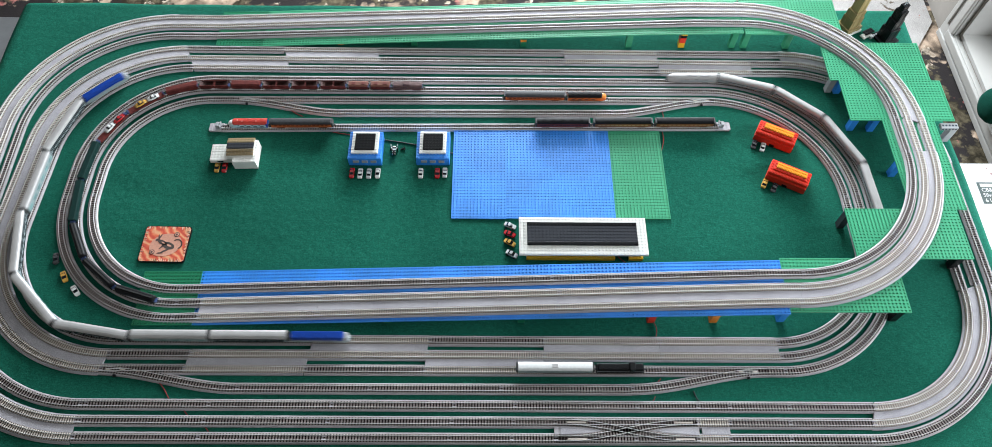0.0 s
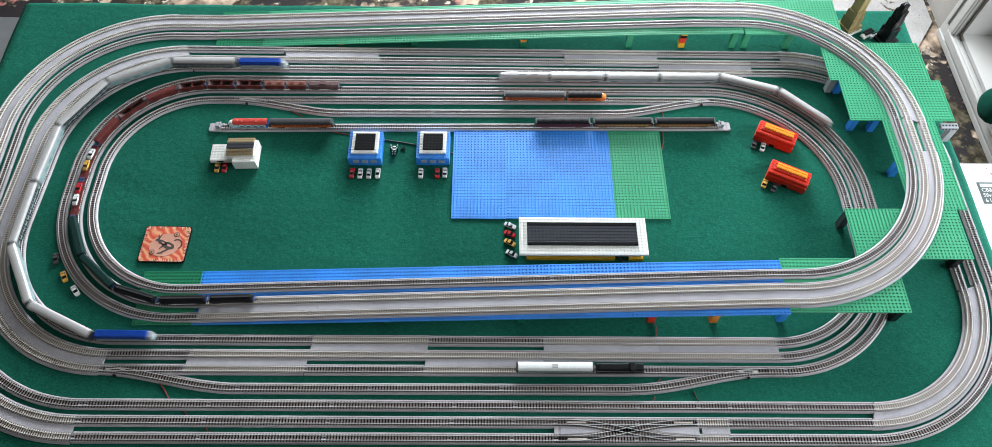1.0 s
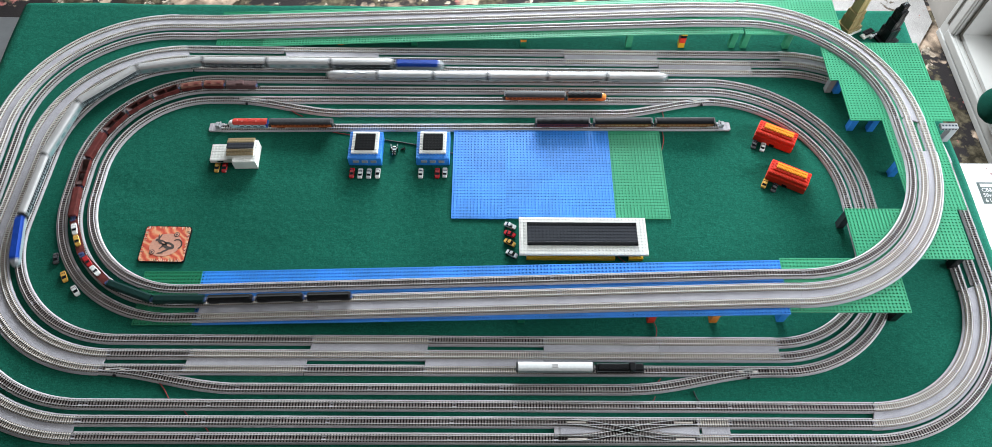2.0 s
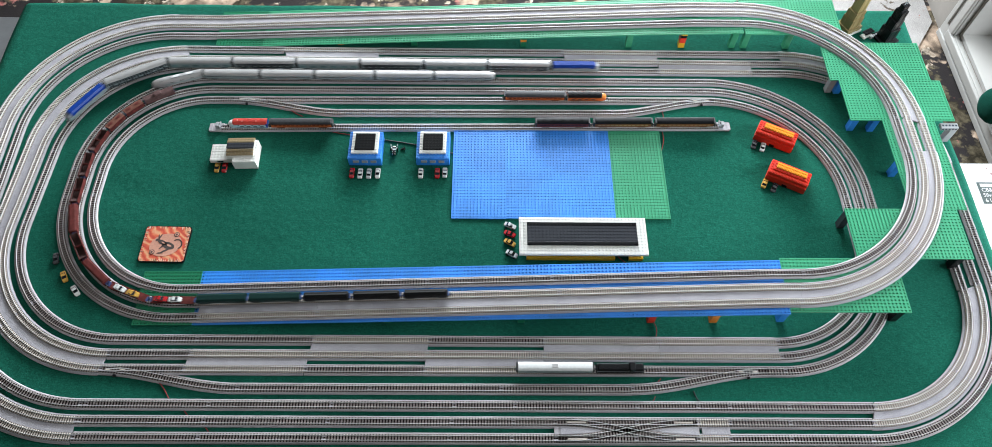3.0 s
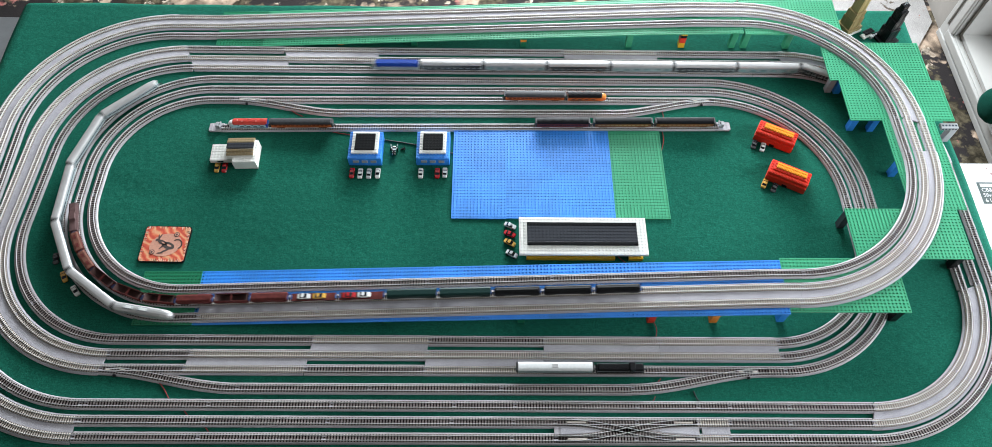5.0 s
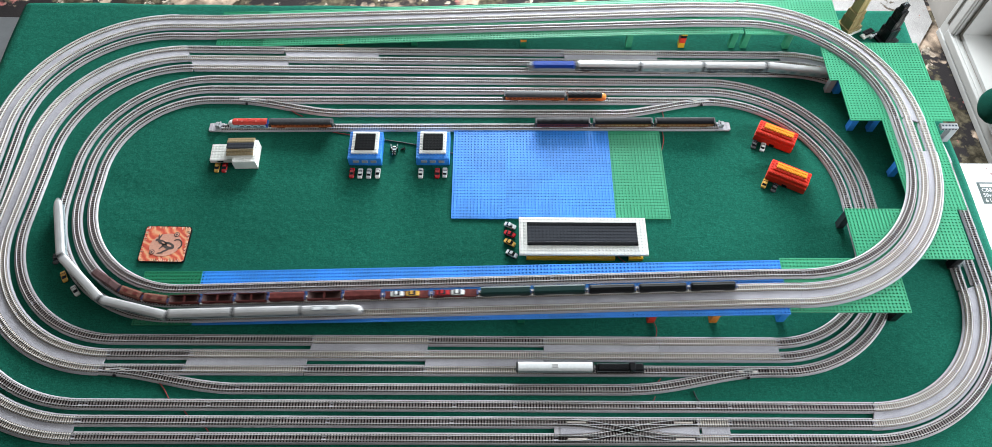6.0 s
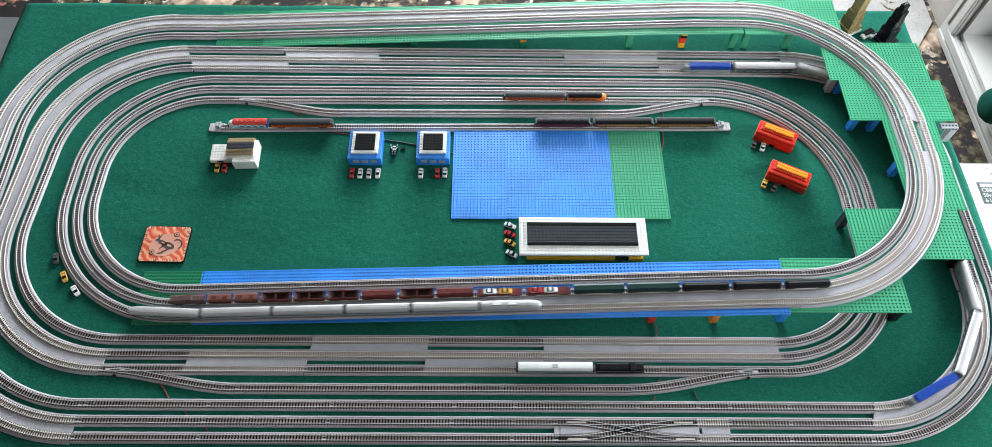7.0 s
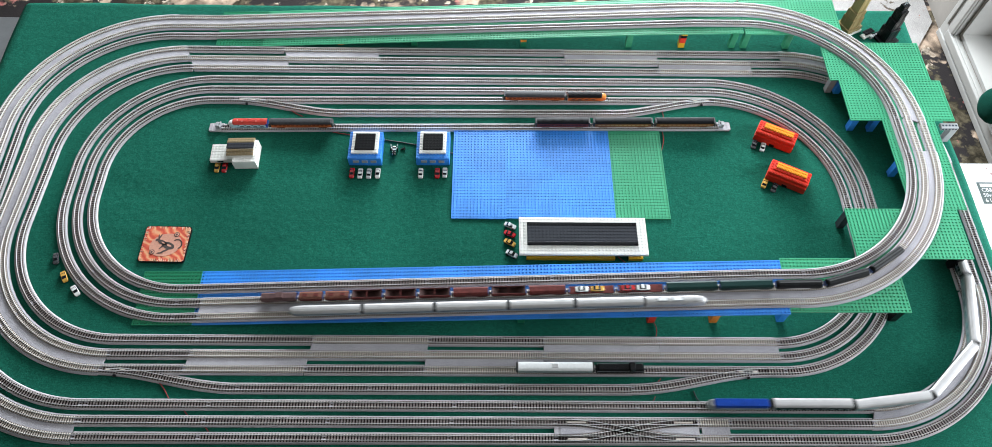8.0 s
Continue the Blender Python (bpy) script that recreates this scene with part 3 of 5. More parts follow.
for i in range(5):
    x = 1.4475 - 0.2535 * i
    ramp_plate(x - 0.2535, x, 0.2386 + 0.0045 * (x - 0.70), ramp_up_z, 0.26, 32, blue_pl, "blue plastic stud plate forming part of a ramp")
stud_plate(pose(0.1160, 0.2357, 0.0032, 0, -0.4, 0.26), 16, 16, dkgreen_pl, "dark green plastic stud plate at the foot of a ramp")
for i in range(5):
    x = 1.4830 - 0.2550 * i
    ramp_plate(x - 0.2555, x, 1.0405 + 0.006 * (x - 1.13), ramp_down_z, 0.33, 32, green_pl, "bright green plastic stud plate forming part of a ramp")
stud_plate(pose(0.1460, 1.0355, 0.0042, 0, -1.2, 0.33), 16, 16, dkgreen_pl, "dark green plastic stud plate at the foot of a ramp")


# ---------------------------------------------------------------- bricks
STUD, BRICK_H = 0.008, 0.0096
_bricks = {}


def brick_mesh(nx, ny, material, h=BRICK_H, studs=True):
    key = (nx, ny, material.name, round(h, 4), studs)
    if key not in _bricks:
        bm = bmesh.new()
        box(bm, -nx * STUD / 2 + 0.0001, nx * STUD / 2 - 0.0001, -ny * STUD / 2 + 0.0001, ny * STUD / 2 - 0.0001, 0.0001, h - 0.0001, bevel=0.0002)
        if studs:
            for i in range(nx):
                for j in range(ny):
                    cyl(bm, (i + 0.5 - nx / 2) * STUD, (j + 0.5 - ny / 2) * STUD, h - 0.0002, h + 0.0016, 0.0024, 10)
        _bricks[key] = finish(bm, "brick", material)
    return _bricks[key]


def brick(parent, x, y, z, nx, ny, material, h=BRICK_H, studs=True, name="brick"):
    ob = new(name, brick_mesh(nx, ny, material, h, studs))
    ob.parent = parent
    ob.matrix_basis = pose(x, y, z)
    return ob


def brick_leg(x, y, top, colours, label, nx=2, ny=2, rz=0):
    root = thing("brick_leg", label, "toy brick column", pose(x, y, 0, 0, 0, rz), "brick legs")
    n = max(1, int(round(top / BRICK_H)))
    h = top / n
    for i in range(n):
        brick(root, 0, 0, i * h, nx, ny, colours[i % len(colours)], h, studs=False)
    return root


UNDER = DECK - PLATE - 0.0004
brick_leg(1.446, 0.194, UNDER, [blue_pl], "tall blue brick column under the end of the ramp", 2, 2)
brick_leg(1.692, 0.197, UNDER, [black_pl], "black brick column under the corner of a green plate", 2, 2)
brick_leg(1.632, 0.430, UNDER, [dkgrey_pl], "dark grey brick column under a green plate", 2, 2)
brick_leg(1.860, 0.326, UNDER, [black_pl], "black brick column under a green plate", 2, 2)
brick_leg(1.722, 0.714, UNDER, [blue_pl], "blue brick column under a green plate", 2, 2)
brick_leg(1.772, 0.712, UNDER, [blue_pl], "blue brick column under a green plate", 2, 2)
brick_leg(1.790, 0.575, UNDER, [blue_pl], "blue brick column under a green plate", 2, 2)
brick_leg(1.694, 0.838, UNDER, [grey_pl], "light grey brick column under a green plate", 2, 2)
brick_leg(1.715, 0.834, UNDER, [blue_pl], "blue brick column under a green plate", 2, 2)
# brighter green puts the light on these legs' faces into their colour
brick_leg(1.466, 0.990, UNDER - 0.003, [green_pl], "green brick column under the raised line", 2, 2)
brick_leg(1.498, 0.990, UNDER, [green_pl], "green brick column under the raised line", 2, 2)
brick_leg(1.612, 0.990, UNDER, [green_pl], "green brick column under the raised line", 2, 2)
for x, cols, lab in ((0.597, [dkgreen_pl], "green brick column under the blue ramp"), (0.885, [dkgreen_pl], "green brick column under the blue ramp"),
                     (1.165, [red_pl], "red brick column under the blue ramp"), (1.300, [orange_pl], "orange brick column under the blue ramp")):
    brick_leg(x, 0.1880 + 0.0045 * (x - 0.6), ramp_up_z(x - 0.01) - PLATE - 0.0016, cols, lab)
for x, cols, lab in ((0.415, [orange_pl], "orange brick column under the green ramp"), (0.612, [dkgreen_pl], "green brick column under the green ramp"),
                     (0.905, [dkgreen_pl, dkgreen_pl, orange_pl], "green and orange brick column under the green ramp"), (1.188, [green_pl], "green brick column under the green ramp"),
                     (1.330, [yellow_pl, yellow_pl, red_pl, red_pl, black_pl], "yellow, red and black brick column under the green ramp")):
    brick_leg(x, 0.990, ramp_down_z(x - 0.01) - PLATE - 0.0016, cols, lab)


def grey_beam_stack():
    root = thing("grey_frame_support", "light grey perforated beam on grey brick column", "toy brick column", pose(1.948, 0.682, 0))
    bm = bmesh.new()
    box(bm, -0.030, 0.012, -0.008, 0.008, UNDER - 0.010, UNDER - 0.001, bevel=0.0004)
    part("beam", bm, grey_pl, root)
    # dark discs paint the shade of beam holes that are not cut
    for i in range(5):
        bm = bmesh.new()
        cyl(bm, -0.025 + 0.008 * i, UNDER - 0.0055, -0.0086, -0.0078, 0.0024, 10, axis="y")
        part("pin_shade_disc", bm, hole_dark, root)
        bm = bmesh.new()
        cyl(bm, -0.025 + 0.008 * i, 0.0, UNDER - 0.0012, UNDER - 0.0004, 0.0026, 10)
        part("stud_shade_disc", bm, hole_dark, root)
    for i in range(5):
        brick(root, 0.004, 0, i * 0.0092, 2, 2, grey_pl, 0.0092, studs=False)


grey_beam_stack()


# ---------------------------------------------------------------- toy buildings
def garage(x, y):
    root = thing("blue_toy_garage", "blue brick building with white rim and black studded roof", "toy building", pose(x, y, 0), "blue garages")
    for i in range(3):
        b = brick(root, 0, 0, i * BRICK_H, 10, 10, blue_pl, BRICK_H, studs=(i == 2), name="wall_course")
    brick(root, 0, 0.004, 3 * BRICK_H, 8, 8, white_pl, 0.0064, name="roof_rim")
    brick(root, 0, 0.004, 3 * BRICK_H + 0.0064, 6, 6, black_pl, 0.0032, name="roof_panel")
    for i in range(3):
        bm = bmesh.new()
        box(bm, -0.028 + 0.021 * i, -0.014 + 0.021 * i, -0.0418, -0.0398, 0.013, 0.021, bevel=0.0004)
        p = part("window", bm, grey_pl, root, "light grey window plate")
    return root


g1 = garage(0.5155, 0.6305)
copy_thing(g1, pose(0.6790, 0.6320, 0))


def station():
    root = thing("toy_station_hall", "long white brick hall with dark grey roof on yellow base", "toy building", pose(1.0270, 0.3780, 0))
    for x, n in ((-0.0270, 25), (0.1200, 4)):
        brick(root, x, -0.036, 0, n, 2, yellow_pl, name="base_course")
    brick(root, 0, 0.012, 0, 32, 8, dkgrey_pl, 0.0096, studs=False, name="floor_slab")
    brick(root, 0, 0.002, 0.0096, 33, 10, white_pl, 0.0192, studs=False, name="wall_course")
    brick(root, 0, 0.000, 0.0288, 36, 12, white_pl, 0.0064, name="roof_rim")
    brick(root, -0.002, 0.004, 0.0352, 31, 7, dkgrey_pl, 0.0032, name="roof_panel")
    for y in (-0.021, 0.029):
        brick(root, -0.002, y, 0.0353, 31, 1, black_pl, 0.0042, name="roof_edge")


station()


def white_house():
    root = thing("white_toy_house", "white brick house with tan and grey stepped roof", "toy building", pose(0.2060, 0.6060, 0, 0, 0, 1.5))
    brick(root, -0.030, 0.019, 0.0, 7, 3, white_pl, studs=False, name="wall_course")
    brick(root, -0.030, 0.008, 0.0096, 8, 6, white_pl, name="roof_slab")
    for i in range(3):
        brick(root, 0.023, 0.004 - 0.0005 * i, i * BRICK_H, 7, 8, white_pl, studs=(i == 2), name="wall_course")
    for i in range(2):
        brick(root, 0.013, 0.011, 0.0193 + i * 0.0064, 8, 7 - i, white_pl, 0.0064, studs=False, name="upper_wall")
    for i, (y, m, h) in enumerate(((-0.012, tan_pl, 0.0), (-0.004, tan_pl, 0.0032), (0.004, dkgrey_pl, 0.0064), (0.012, dkgrey_pl, 0.0064), (0.020, tan_pl, 0.0064), (0.028, tan_pl, 0.0032))):
        brick(root, 0.013, y + 0.004, 0.032 + h, 8, 1, m, 0.0032, name="roof_strip")
    bm = bmesh.new()
    box(bm, -0.044, -0.030, -0.0166, -0.0158, 0.012, 0.017)
    part("window", bm, dkgrey_pl, root)


white_house()


amber_pl = plastic("amber_plastic", (0.80, 0.30, 0.015))


def red_shop(x, y, rz):
    root = thing("red_toy_shop", "red brick building with amber studded roof strip", "toy building", pose(x, y, 0, 0, 0, rz), "red shops")
    for i in range(3):
        brick(root, 0, 0, i * BRICK_H, 12, 6 - (i == 2), red_pl, studs=True, name="wall_course")
    brick(root, 0, 0.002, 3 * BRICK_H, 10, 3, red_pl, 0.0032, name="roof_slab")
    brick(root, 0.002, 0.004, 3 * BRICK_H + 0.0032, 9, 2, amber_pl, 0.0032, name="roof_strip")
    # black plate painted in for a small dark notch; nothing is cut open
    bm = bmesh.new()
    box(bm, -0.006, 0.006, -0.0250, -0.0236, 0.0, 0.0075)
    part("notch_plate", bm, black_pl, root, "black plate standing in for a small dark notch")
    return root


r1 = red_shop(1.5250, 0.6770, -27)
r2 = red_shop(1.5330, 0.5580, -27)


# ---------------------------------------------------------------- toy cars
def paint(name, c):
    return mat(name, c, 0.22, grain=80, amount=0.03, blotch=20, blotch_amount=0.04, coat=0.6)


car_white = paint("white_car_paint", (0.75, 0.75, 0.73))
car_silver = paint("silver_car_paint", (0.60, 0.61, 0.62))
car_red = paint("red_car_paint", (0.45, 0.015, 0.02))
car_gold = paint("gold_car_paint", (0.60, 0.33, 0.06))
car_dark = paint("dark_grey_car_paint", (0.06, 0.06, 0.065))
glass_dark = mat("dark_tinted_glass", (0.012, 0.014, 0.018), 0.08, grain=50, amount=0.05)
rubber = mat("black_rubber", (0.02, 0.02, 0.02), 0.8)


def toy_car(m, material, word):
    root = thing("toy_car", "tiny " + word + " model car with dark windows", "toy car", m, "toy cars")
    L, W = 0.0285, 0.0122
    bm = bmesh.new()
    rows = []
    for a, w, h in ((-0.50, 0.70, 0.0044), (-0.475, 0.88, 0.0053), (-0.42, 0.96, 0.0058), (-0.28, 1.0, 0.0062), (0.22, 1.0, 0.0062), (0.40, 0.96, 0.0056), (0.465, 0.86, 0.0049), (0.50, 0.66, 0.0040)):
        y = W / 2 * w
        rows.append([bm.verts.new((a * L, u, z)) for u, z in ((-y * 0.94, 0.0014), (-y, 0.0030), (-y * 0.97, h - 0.0012), (-y * 0.82, h), (y * 0.82, h), (y * 0.97, h - 0.0012), (y, 0.0030), (y * 0.94, 0.0014))])
    for r0, r1 in zip(rows, rows[1:]):
        for i in range(8):
            bm.faces.new((r0[i], r0[(i + 1) % 8], r1[(i + 1) % 8], r1[i]))
    bm.faces.new(rows[0][::-1]), bm.faces.new(rows[-1])
    part("car_body", bm, material, root)
    bm = bmesh.new()
    lo = [bm.verts.new((x * L, y * W, 0.0058)) for x, y in ((-0.31, -0.40), (0.25, -0.40), (0.25, 0.40), (-0.31, 0.40))]
    hi = [bm.verts.new((x * L, y * W, 0.0091)) for x, y in ((-0.19, -0.33), (0.09, -0.33), (0.09, 0.33), (-0.19, 0.33))]
    bm.faces.new(hi), bm.faces.new(lo[::-1])
    for i in range(4):
        bm.faces.new((lo[i], lo[(i + 1) % 4], hi[(i + 1) % 4], hi[i]))
    part("window_glass", bm, glass_dark, root, "dark wrap-around windows")
    bm = bmesh.new()
    box(bm, -0.165 * L, 0.060 * L, -0.345 * W, 0.345 * W, 0.0089, 0.0096, bevel=0.0003)
    part("car_roof", bm, material, root)
    for s in (-1, 1):
        bm = bmesh.new()
        box(bm, -0.08 * L, -0.04 * L, s * 0.37 * W - 0.0006, s * 0.37 * W + 0.0006, 0.0060, 0.0090)
        part("door_pillar", bm, material, root)
        for x in (-0.30, 0.31):
            bm = bmesh.new()
            cyl(bm, x * L, 0.0022, s * W * 0.5 - 0.0012, s * W * 0.5 + 0.0002, 0.0022, 10, axis="y")
            part("wheel", bm, rubber, root)
    return root


CARS = ((0.485, 0.566, -90, car_red, "red"), (0.505, 0.565, 90, car_white, "white"), (0.526, 0.565, 90, car_silver, "silver"), (0.547, 0.566, -90, car_white, "white"),
        (0.650, 0.567, 90, car_white, "white"), (0.690, 0.567, -90, car_red, "red"), (0.708, 0.569, 90, car_silver, "silver"),
        (0.160, 0.580, -90, car_gold, "gold"), (0.178, 0.580, -90, car_red, "red"),
        (0.864, 0.422, -24, car_silver, "silver"), (0.863, 0.400, -24, car_red, "red"), (0.863, 0.377, -30, car_gold, "gold"), (0.867, 0.348, -30, car_silver, "silver"),
        (-0.153, 0.330, -75, car_dark, "dark grey"), (-0.122, 0.285, -60, car_gold, "gold"), (-0.088, 0.251, -50, car_white, "white"),
        (1.472, 0.660, 65, car_dark, "dark grey"), (1.492, 0.652, 68, car_white, "white"), (1.477, 0.544, 62, car_gold, "gold"), (1.498, 0.532, 62, car_dark, "dark grey"))
for x, y, rz, m, word in CARS:
    toy_car(pose(x, y, 0, 0, 0, rz), m, word)


def little_machine():
    root = thing("toy_mech", "small white and black brick-built toy vehicle", "toy vehicle", pose(0.582, 0.632, 0))
    bm = bmesh.new()
    box(bm, -0.004, 0.004, -0.012, 0.012, 0.002, 0.008, bevel=0.0008)
    box(bm, -0.008, 0.008, 0.004, 0.009, 0.003, 0.007, bevel=0.0006)
    part("hull", bm, white_pl, root)
    for x in (-0.008, 0.008):
        bm = bmesh.new()
        cyl(bm, 0.004, 0.004, x - 0.0015, x + 0.0015, 0.004, 12, axis="x")
        part("wheel", bm, black_pl, root)
        bm = bmesh.new()
        box(bm, x - 0.001, x + 0.001, 0.009, 0.015, 0.006, 0.012)
        part("arm", bm, grey_pl, root)
    bm = bmesh.new()
    box(bm, -0.002, 0.002, -0.015, -0.006, 0.006, 0.011, bevel=0.0006)
    part("tail", bm, black_pl, root)
    for y in (-0.009, -0.003, 0.0065):
        bm = bmesh.new()
        box(bm, -0.0046, 0.0046, y - 0.0011, y + 0.0011, 0.0074, 0.0092, bevel=0.0003)
        part("deck_plate", bm, black_pl, root)


little_machine()
toy = thing("toy_tool", "small black plastic accessory lying on the cloth", "toy part", pose(0.603, 0.640, 0, 0, 0, 20))
bm = bmesh.new()
box(bm, -0.006, 0.006, -0.0012, 0.0012, 0, 0.003)
box(bm, 0.002, 0.005, -0.005, 0.005, 0, 0.003)
part("blade", bm, black_pl, toy)


# ---------------------------------------------------------------- rolling stock
silver_roof = mat("silver_roof", (0.46, 0.445, 0.44), 0.42, metal=0.35, grain=200, amount=0.06, blotch=30)
silver_side = mat("fluted_silver_side", (0.34, 0.40, 0.41), 0.38, metal=0.35, grain=200, amount=0.08)
white_roof = mat("white_roof", (0.72, 0.72, 0.71), 0.5, grain=200, amount=0.05)
blue_loco = mat("deep_blue_paint", (0.006, 0.040, 0.25), 0.35, grain=100, amount=0.15, spec=0.2)
black_loco = mat("satin_black_paint", (0.008, 0.008, 0.009), 0.5, grain=150, amount=0.25, spec=0.12)
brown_car = mat("oxide_brown_wagon", (0.105, 0.024, 0.021), 0.6, grain=150, amount=0.25, blotch=60, blotch_amount=0.25, spec=0.12)
tan_brown = mat("tan_brown_wagon_roof", (0.16, 0.066, 0.048), 0.65, grain=150, amount=0.25, spec=0.12)
# darker wagon brown that paints in the shade inside open hoppers
hopper_shade_brown = mat("shaded_hopper_inside", (0.050, 0.017, 0.014), 0.8, grain=200, amount=0.2)
van_brown = mat("dusty_dark_brown_paint", (0.105, 0.060, 0.058), 0.55, grain=150, amount=0.25, spec=0.15)
green_car = mat("dark_green_paint", (0.007, 0.028, 0.025), 0.42, grain=200, amount=0.15, spec=0.15)
bogie_mat = mat("dark_bogie", (0.03, 0.03, 0.03), 0.6, grain=300, amount=0.3)
grey_bogie = mat("grey_bogie", (0.22, 0.23, 0.24), 0.5, grain=300, amount=0.2)
orange_side = mat("orange_coach_paint", (0.58, 0.12, 0.02), 0.45, grain=150, amount=0.12)
maroon_side = mat("maroon_coach_paint", (0.13, 0.030, 0.026), 0.55, grain=150, amount=0.15, spec=0.2)
olive_side = mat("brown_coach_paint", (0.19, 0.075, 0.028), 0.55, grain=150, amount=0.15, spec=0.2)
grey_roof = mat("dark_grey_roof", (0.045, 0.045, 0.048), 0.6, grain=150, amount=0.2, spec=0.2)
red_roof = mat("bright_red_paint", (0.52, 0.045, 0.03), 0.4, grain=150, amount=0.1)
pink_roof = mat("faded_pink_red_paint", (0.70, 0.22, 0.18), 0.5, grain=150, amount=0.15)
steel_side = mat("pale_steel_side", (0.36, 0.52, 0.60), 0.4, metal=0.0, grain=150, amount=0.12)
teal_pane = mat("teal_grey_window_band", (0.16, 0.27, 0.27), 0.3, grain=120, amount=0.35, blotch=40, blotch_amount=0.4)
cream_pane = mat("cream_window_print", (0.42, 0.33, 0.17), 0.4, grain=150, amount=0.1)
coupler_blue = mat("blue_tinted_steel", (0.10, 0.16, 0.38), 0.3, metal=0.5)


def profile(w, z0, ze, z1, n=8):
    """Half-round topped section: straight sides to ze, then a curved roof to z1."""
    out = [(-w / 2, z0)]
    for i in range(n + 1):
        a = math.pi * i / n
        out.append((-w / 2 * math.copysign(abs(math.cos(a)) ** 0.75, math.cos(a)), ze + (z1 - ze) * math.sin(a) ** 0.85))
    return out + [(w / 2, z0)]


def extrude(bm, prof, x0, x1, nose0=0.0, nose1=0.0, steps=4):
    """Loft a section along x; nose0 and nose1 are lengths over which the ends round off."""
    xs = []
    for i in range(steps if nose0 else 0):
        f = i / steps
        xs.append((x0 + nose0 * f, math.sin(math.acos(1 - f)) * 0.62 + 0.38))
    xs.append((x0 + nose0, 1.0)), xs.append((x1 - nose1, 1.0))
    for i in range(steps if nose1 else 0):
        f = (i + 1) / steps
        xs.append((x1 - nose1 + nose1 * f, math.sin(math.acos(f)) * 0.62 + 0.38))
    zmin = min(z for _, z in prof)
    rows = [[bm.verts.new((x, y * s, zmin + (z - zmin) * (0.3 + 0.7 * s))) for y, z in prof] for x, s in xs]
    n = len(prof)
    for a, b in zip(rows, rows[1:]):
        for i in range(n):
            j = (i + 1) % n
            bm.faces.new((a[i], a[j], b[j], b[i]))
    bm.faces.new(rows[0][::-1]), bm.faces.new(rows[-1])


def bogies(root, L, m=None, inset=0.026, axles=2):
    for s in (-1, 1):
        x = s * (L / 2 - inset)
        bm = bmesh.new()
        for y in (-0.0062, 0.0062):
            box(bm, x - 0.0095, x + 0.0095, y - 0.0008, y + 0.0008, 0.0012, 0.0055)
        box(bm, x - 0.003, x + 0.003, -0.006, 0.006, 0.003, 0.0065)
        b = part("bogie", bm, m or bogie_mat, root)
        for dx in ((-0.0058, 0.0058) if axles == 2 else (-0.0075, 0.0, 0.0075)):
            bm = bmesh.new()
            for y in (-0.0050, 0.0038):
                cyl(bm, x + dx, 0.0030, y, y + 0.0012, 0.0030, 12, axis="y")
            cyl(bm, x + dx, 0.0030, -0.0050, 0.0050, 0.0008, 6, axis="y")
            part("wheelset", bm, rail_metal, b)
    for s in (-1, 1):
        bm = bmesh.new()
        box(bm, s * L / 2 - 0.004, s * L / 2 + 0.004, -0.0014, 0.0014, 0.0042, 0.0066)
        part("coupler", bm, bogie_mat, root)


def coach(label, L, w, top, side, roof, fascia=None, window_z=(0.5, 0.68), tail=0.0, windows=11, ribs=True, group="", pane=None):
    root = thing("passenger_coach", label, "model coach", group=group)
    l = L - 0.0085
    ze = top - 0.0065
    bm = bmesh.new()
    extrude(bm, [(-w / 2, 0.006), (-w / 2, ze), (w / 2, ze), (w / 2, 0.006)], -l / 2, l / 2, tail, 0)
    part("coach_body", bm, side, root)
    bm = bmesh.new()
    extrude(bm, profile(w + 0.0006, ze, ze + 0.0012, top), -l / 2, l / 2, tail, 0)
    if ribs:
        for x in np.linspace(-l * 0.36, l * 0.36, 5):
            box(bm, x - 0.004, x + 0.004, -0.0025, 0.0025, top - 0.001, top + 0.0006)
    part("roof", bm, roof, root, smooth=False)
    z0, z1 = 0.006 + (ze - 0.006) * window_z[0], 0.006 + (ze - 0.006) * window_z[1]
    for s in (-1, 1):
        if fascia is not None:
            for zz in ((0.14, 0.62, 0.86) if fascia is glass_dark else (0.18, 0.86)):
                bm = bmesh.new()
                z = 0.006 + (ze - 0.006) * zz
                hz = 0.0013 if fascia is glass_dark else 0.0007
                box(bm, -l / 2 + tail + 0.003, l / 2 - 0.003, s * w / 2 - 0.0003, s * w / 2 + 0.0003, z - hz, z + hz)
                part("stripe", bm, fascia, root)
        n = windows
        for i in range(n):
            x = -l * 0.42 + l * 0.84 * i / (n - 1)
            bm = bmesh.new()
            box(bm, x - l * 0.30 / n, x + l * 0.30 / n, s * w / 2 - 0.0004, s * w / 2 + 0.0004, z0, z1)
            part("window", bm, pane or glass_dark, root)
    bm = bmesh.new()
    box(bm, -l * 0.22, l * 0.22, -w * 0.38, w * 0.38, 0.003, 0.0062)
    part("underframe", bm, bogie_mat, root)
    # dark blocks added at the ends so the gaps between coaches look shaded
    for e in (-1, 1):
        if tail and e < 0:
            continue
        bm = bmesh.new()
        box(bm, e * (l / 2 + 0.0019) - 0.0023, e * (l / 2 + 0.0019) + 0.0023, -w * 0.44, w * 0.44, 0.006, top - 0.0030)
        part("gap_shade_block", bm, bogie_mat, root)
    bogies(root, L)
    return root


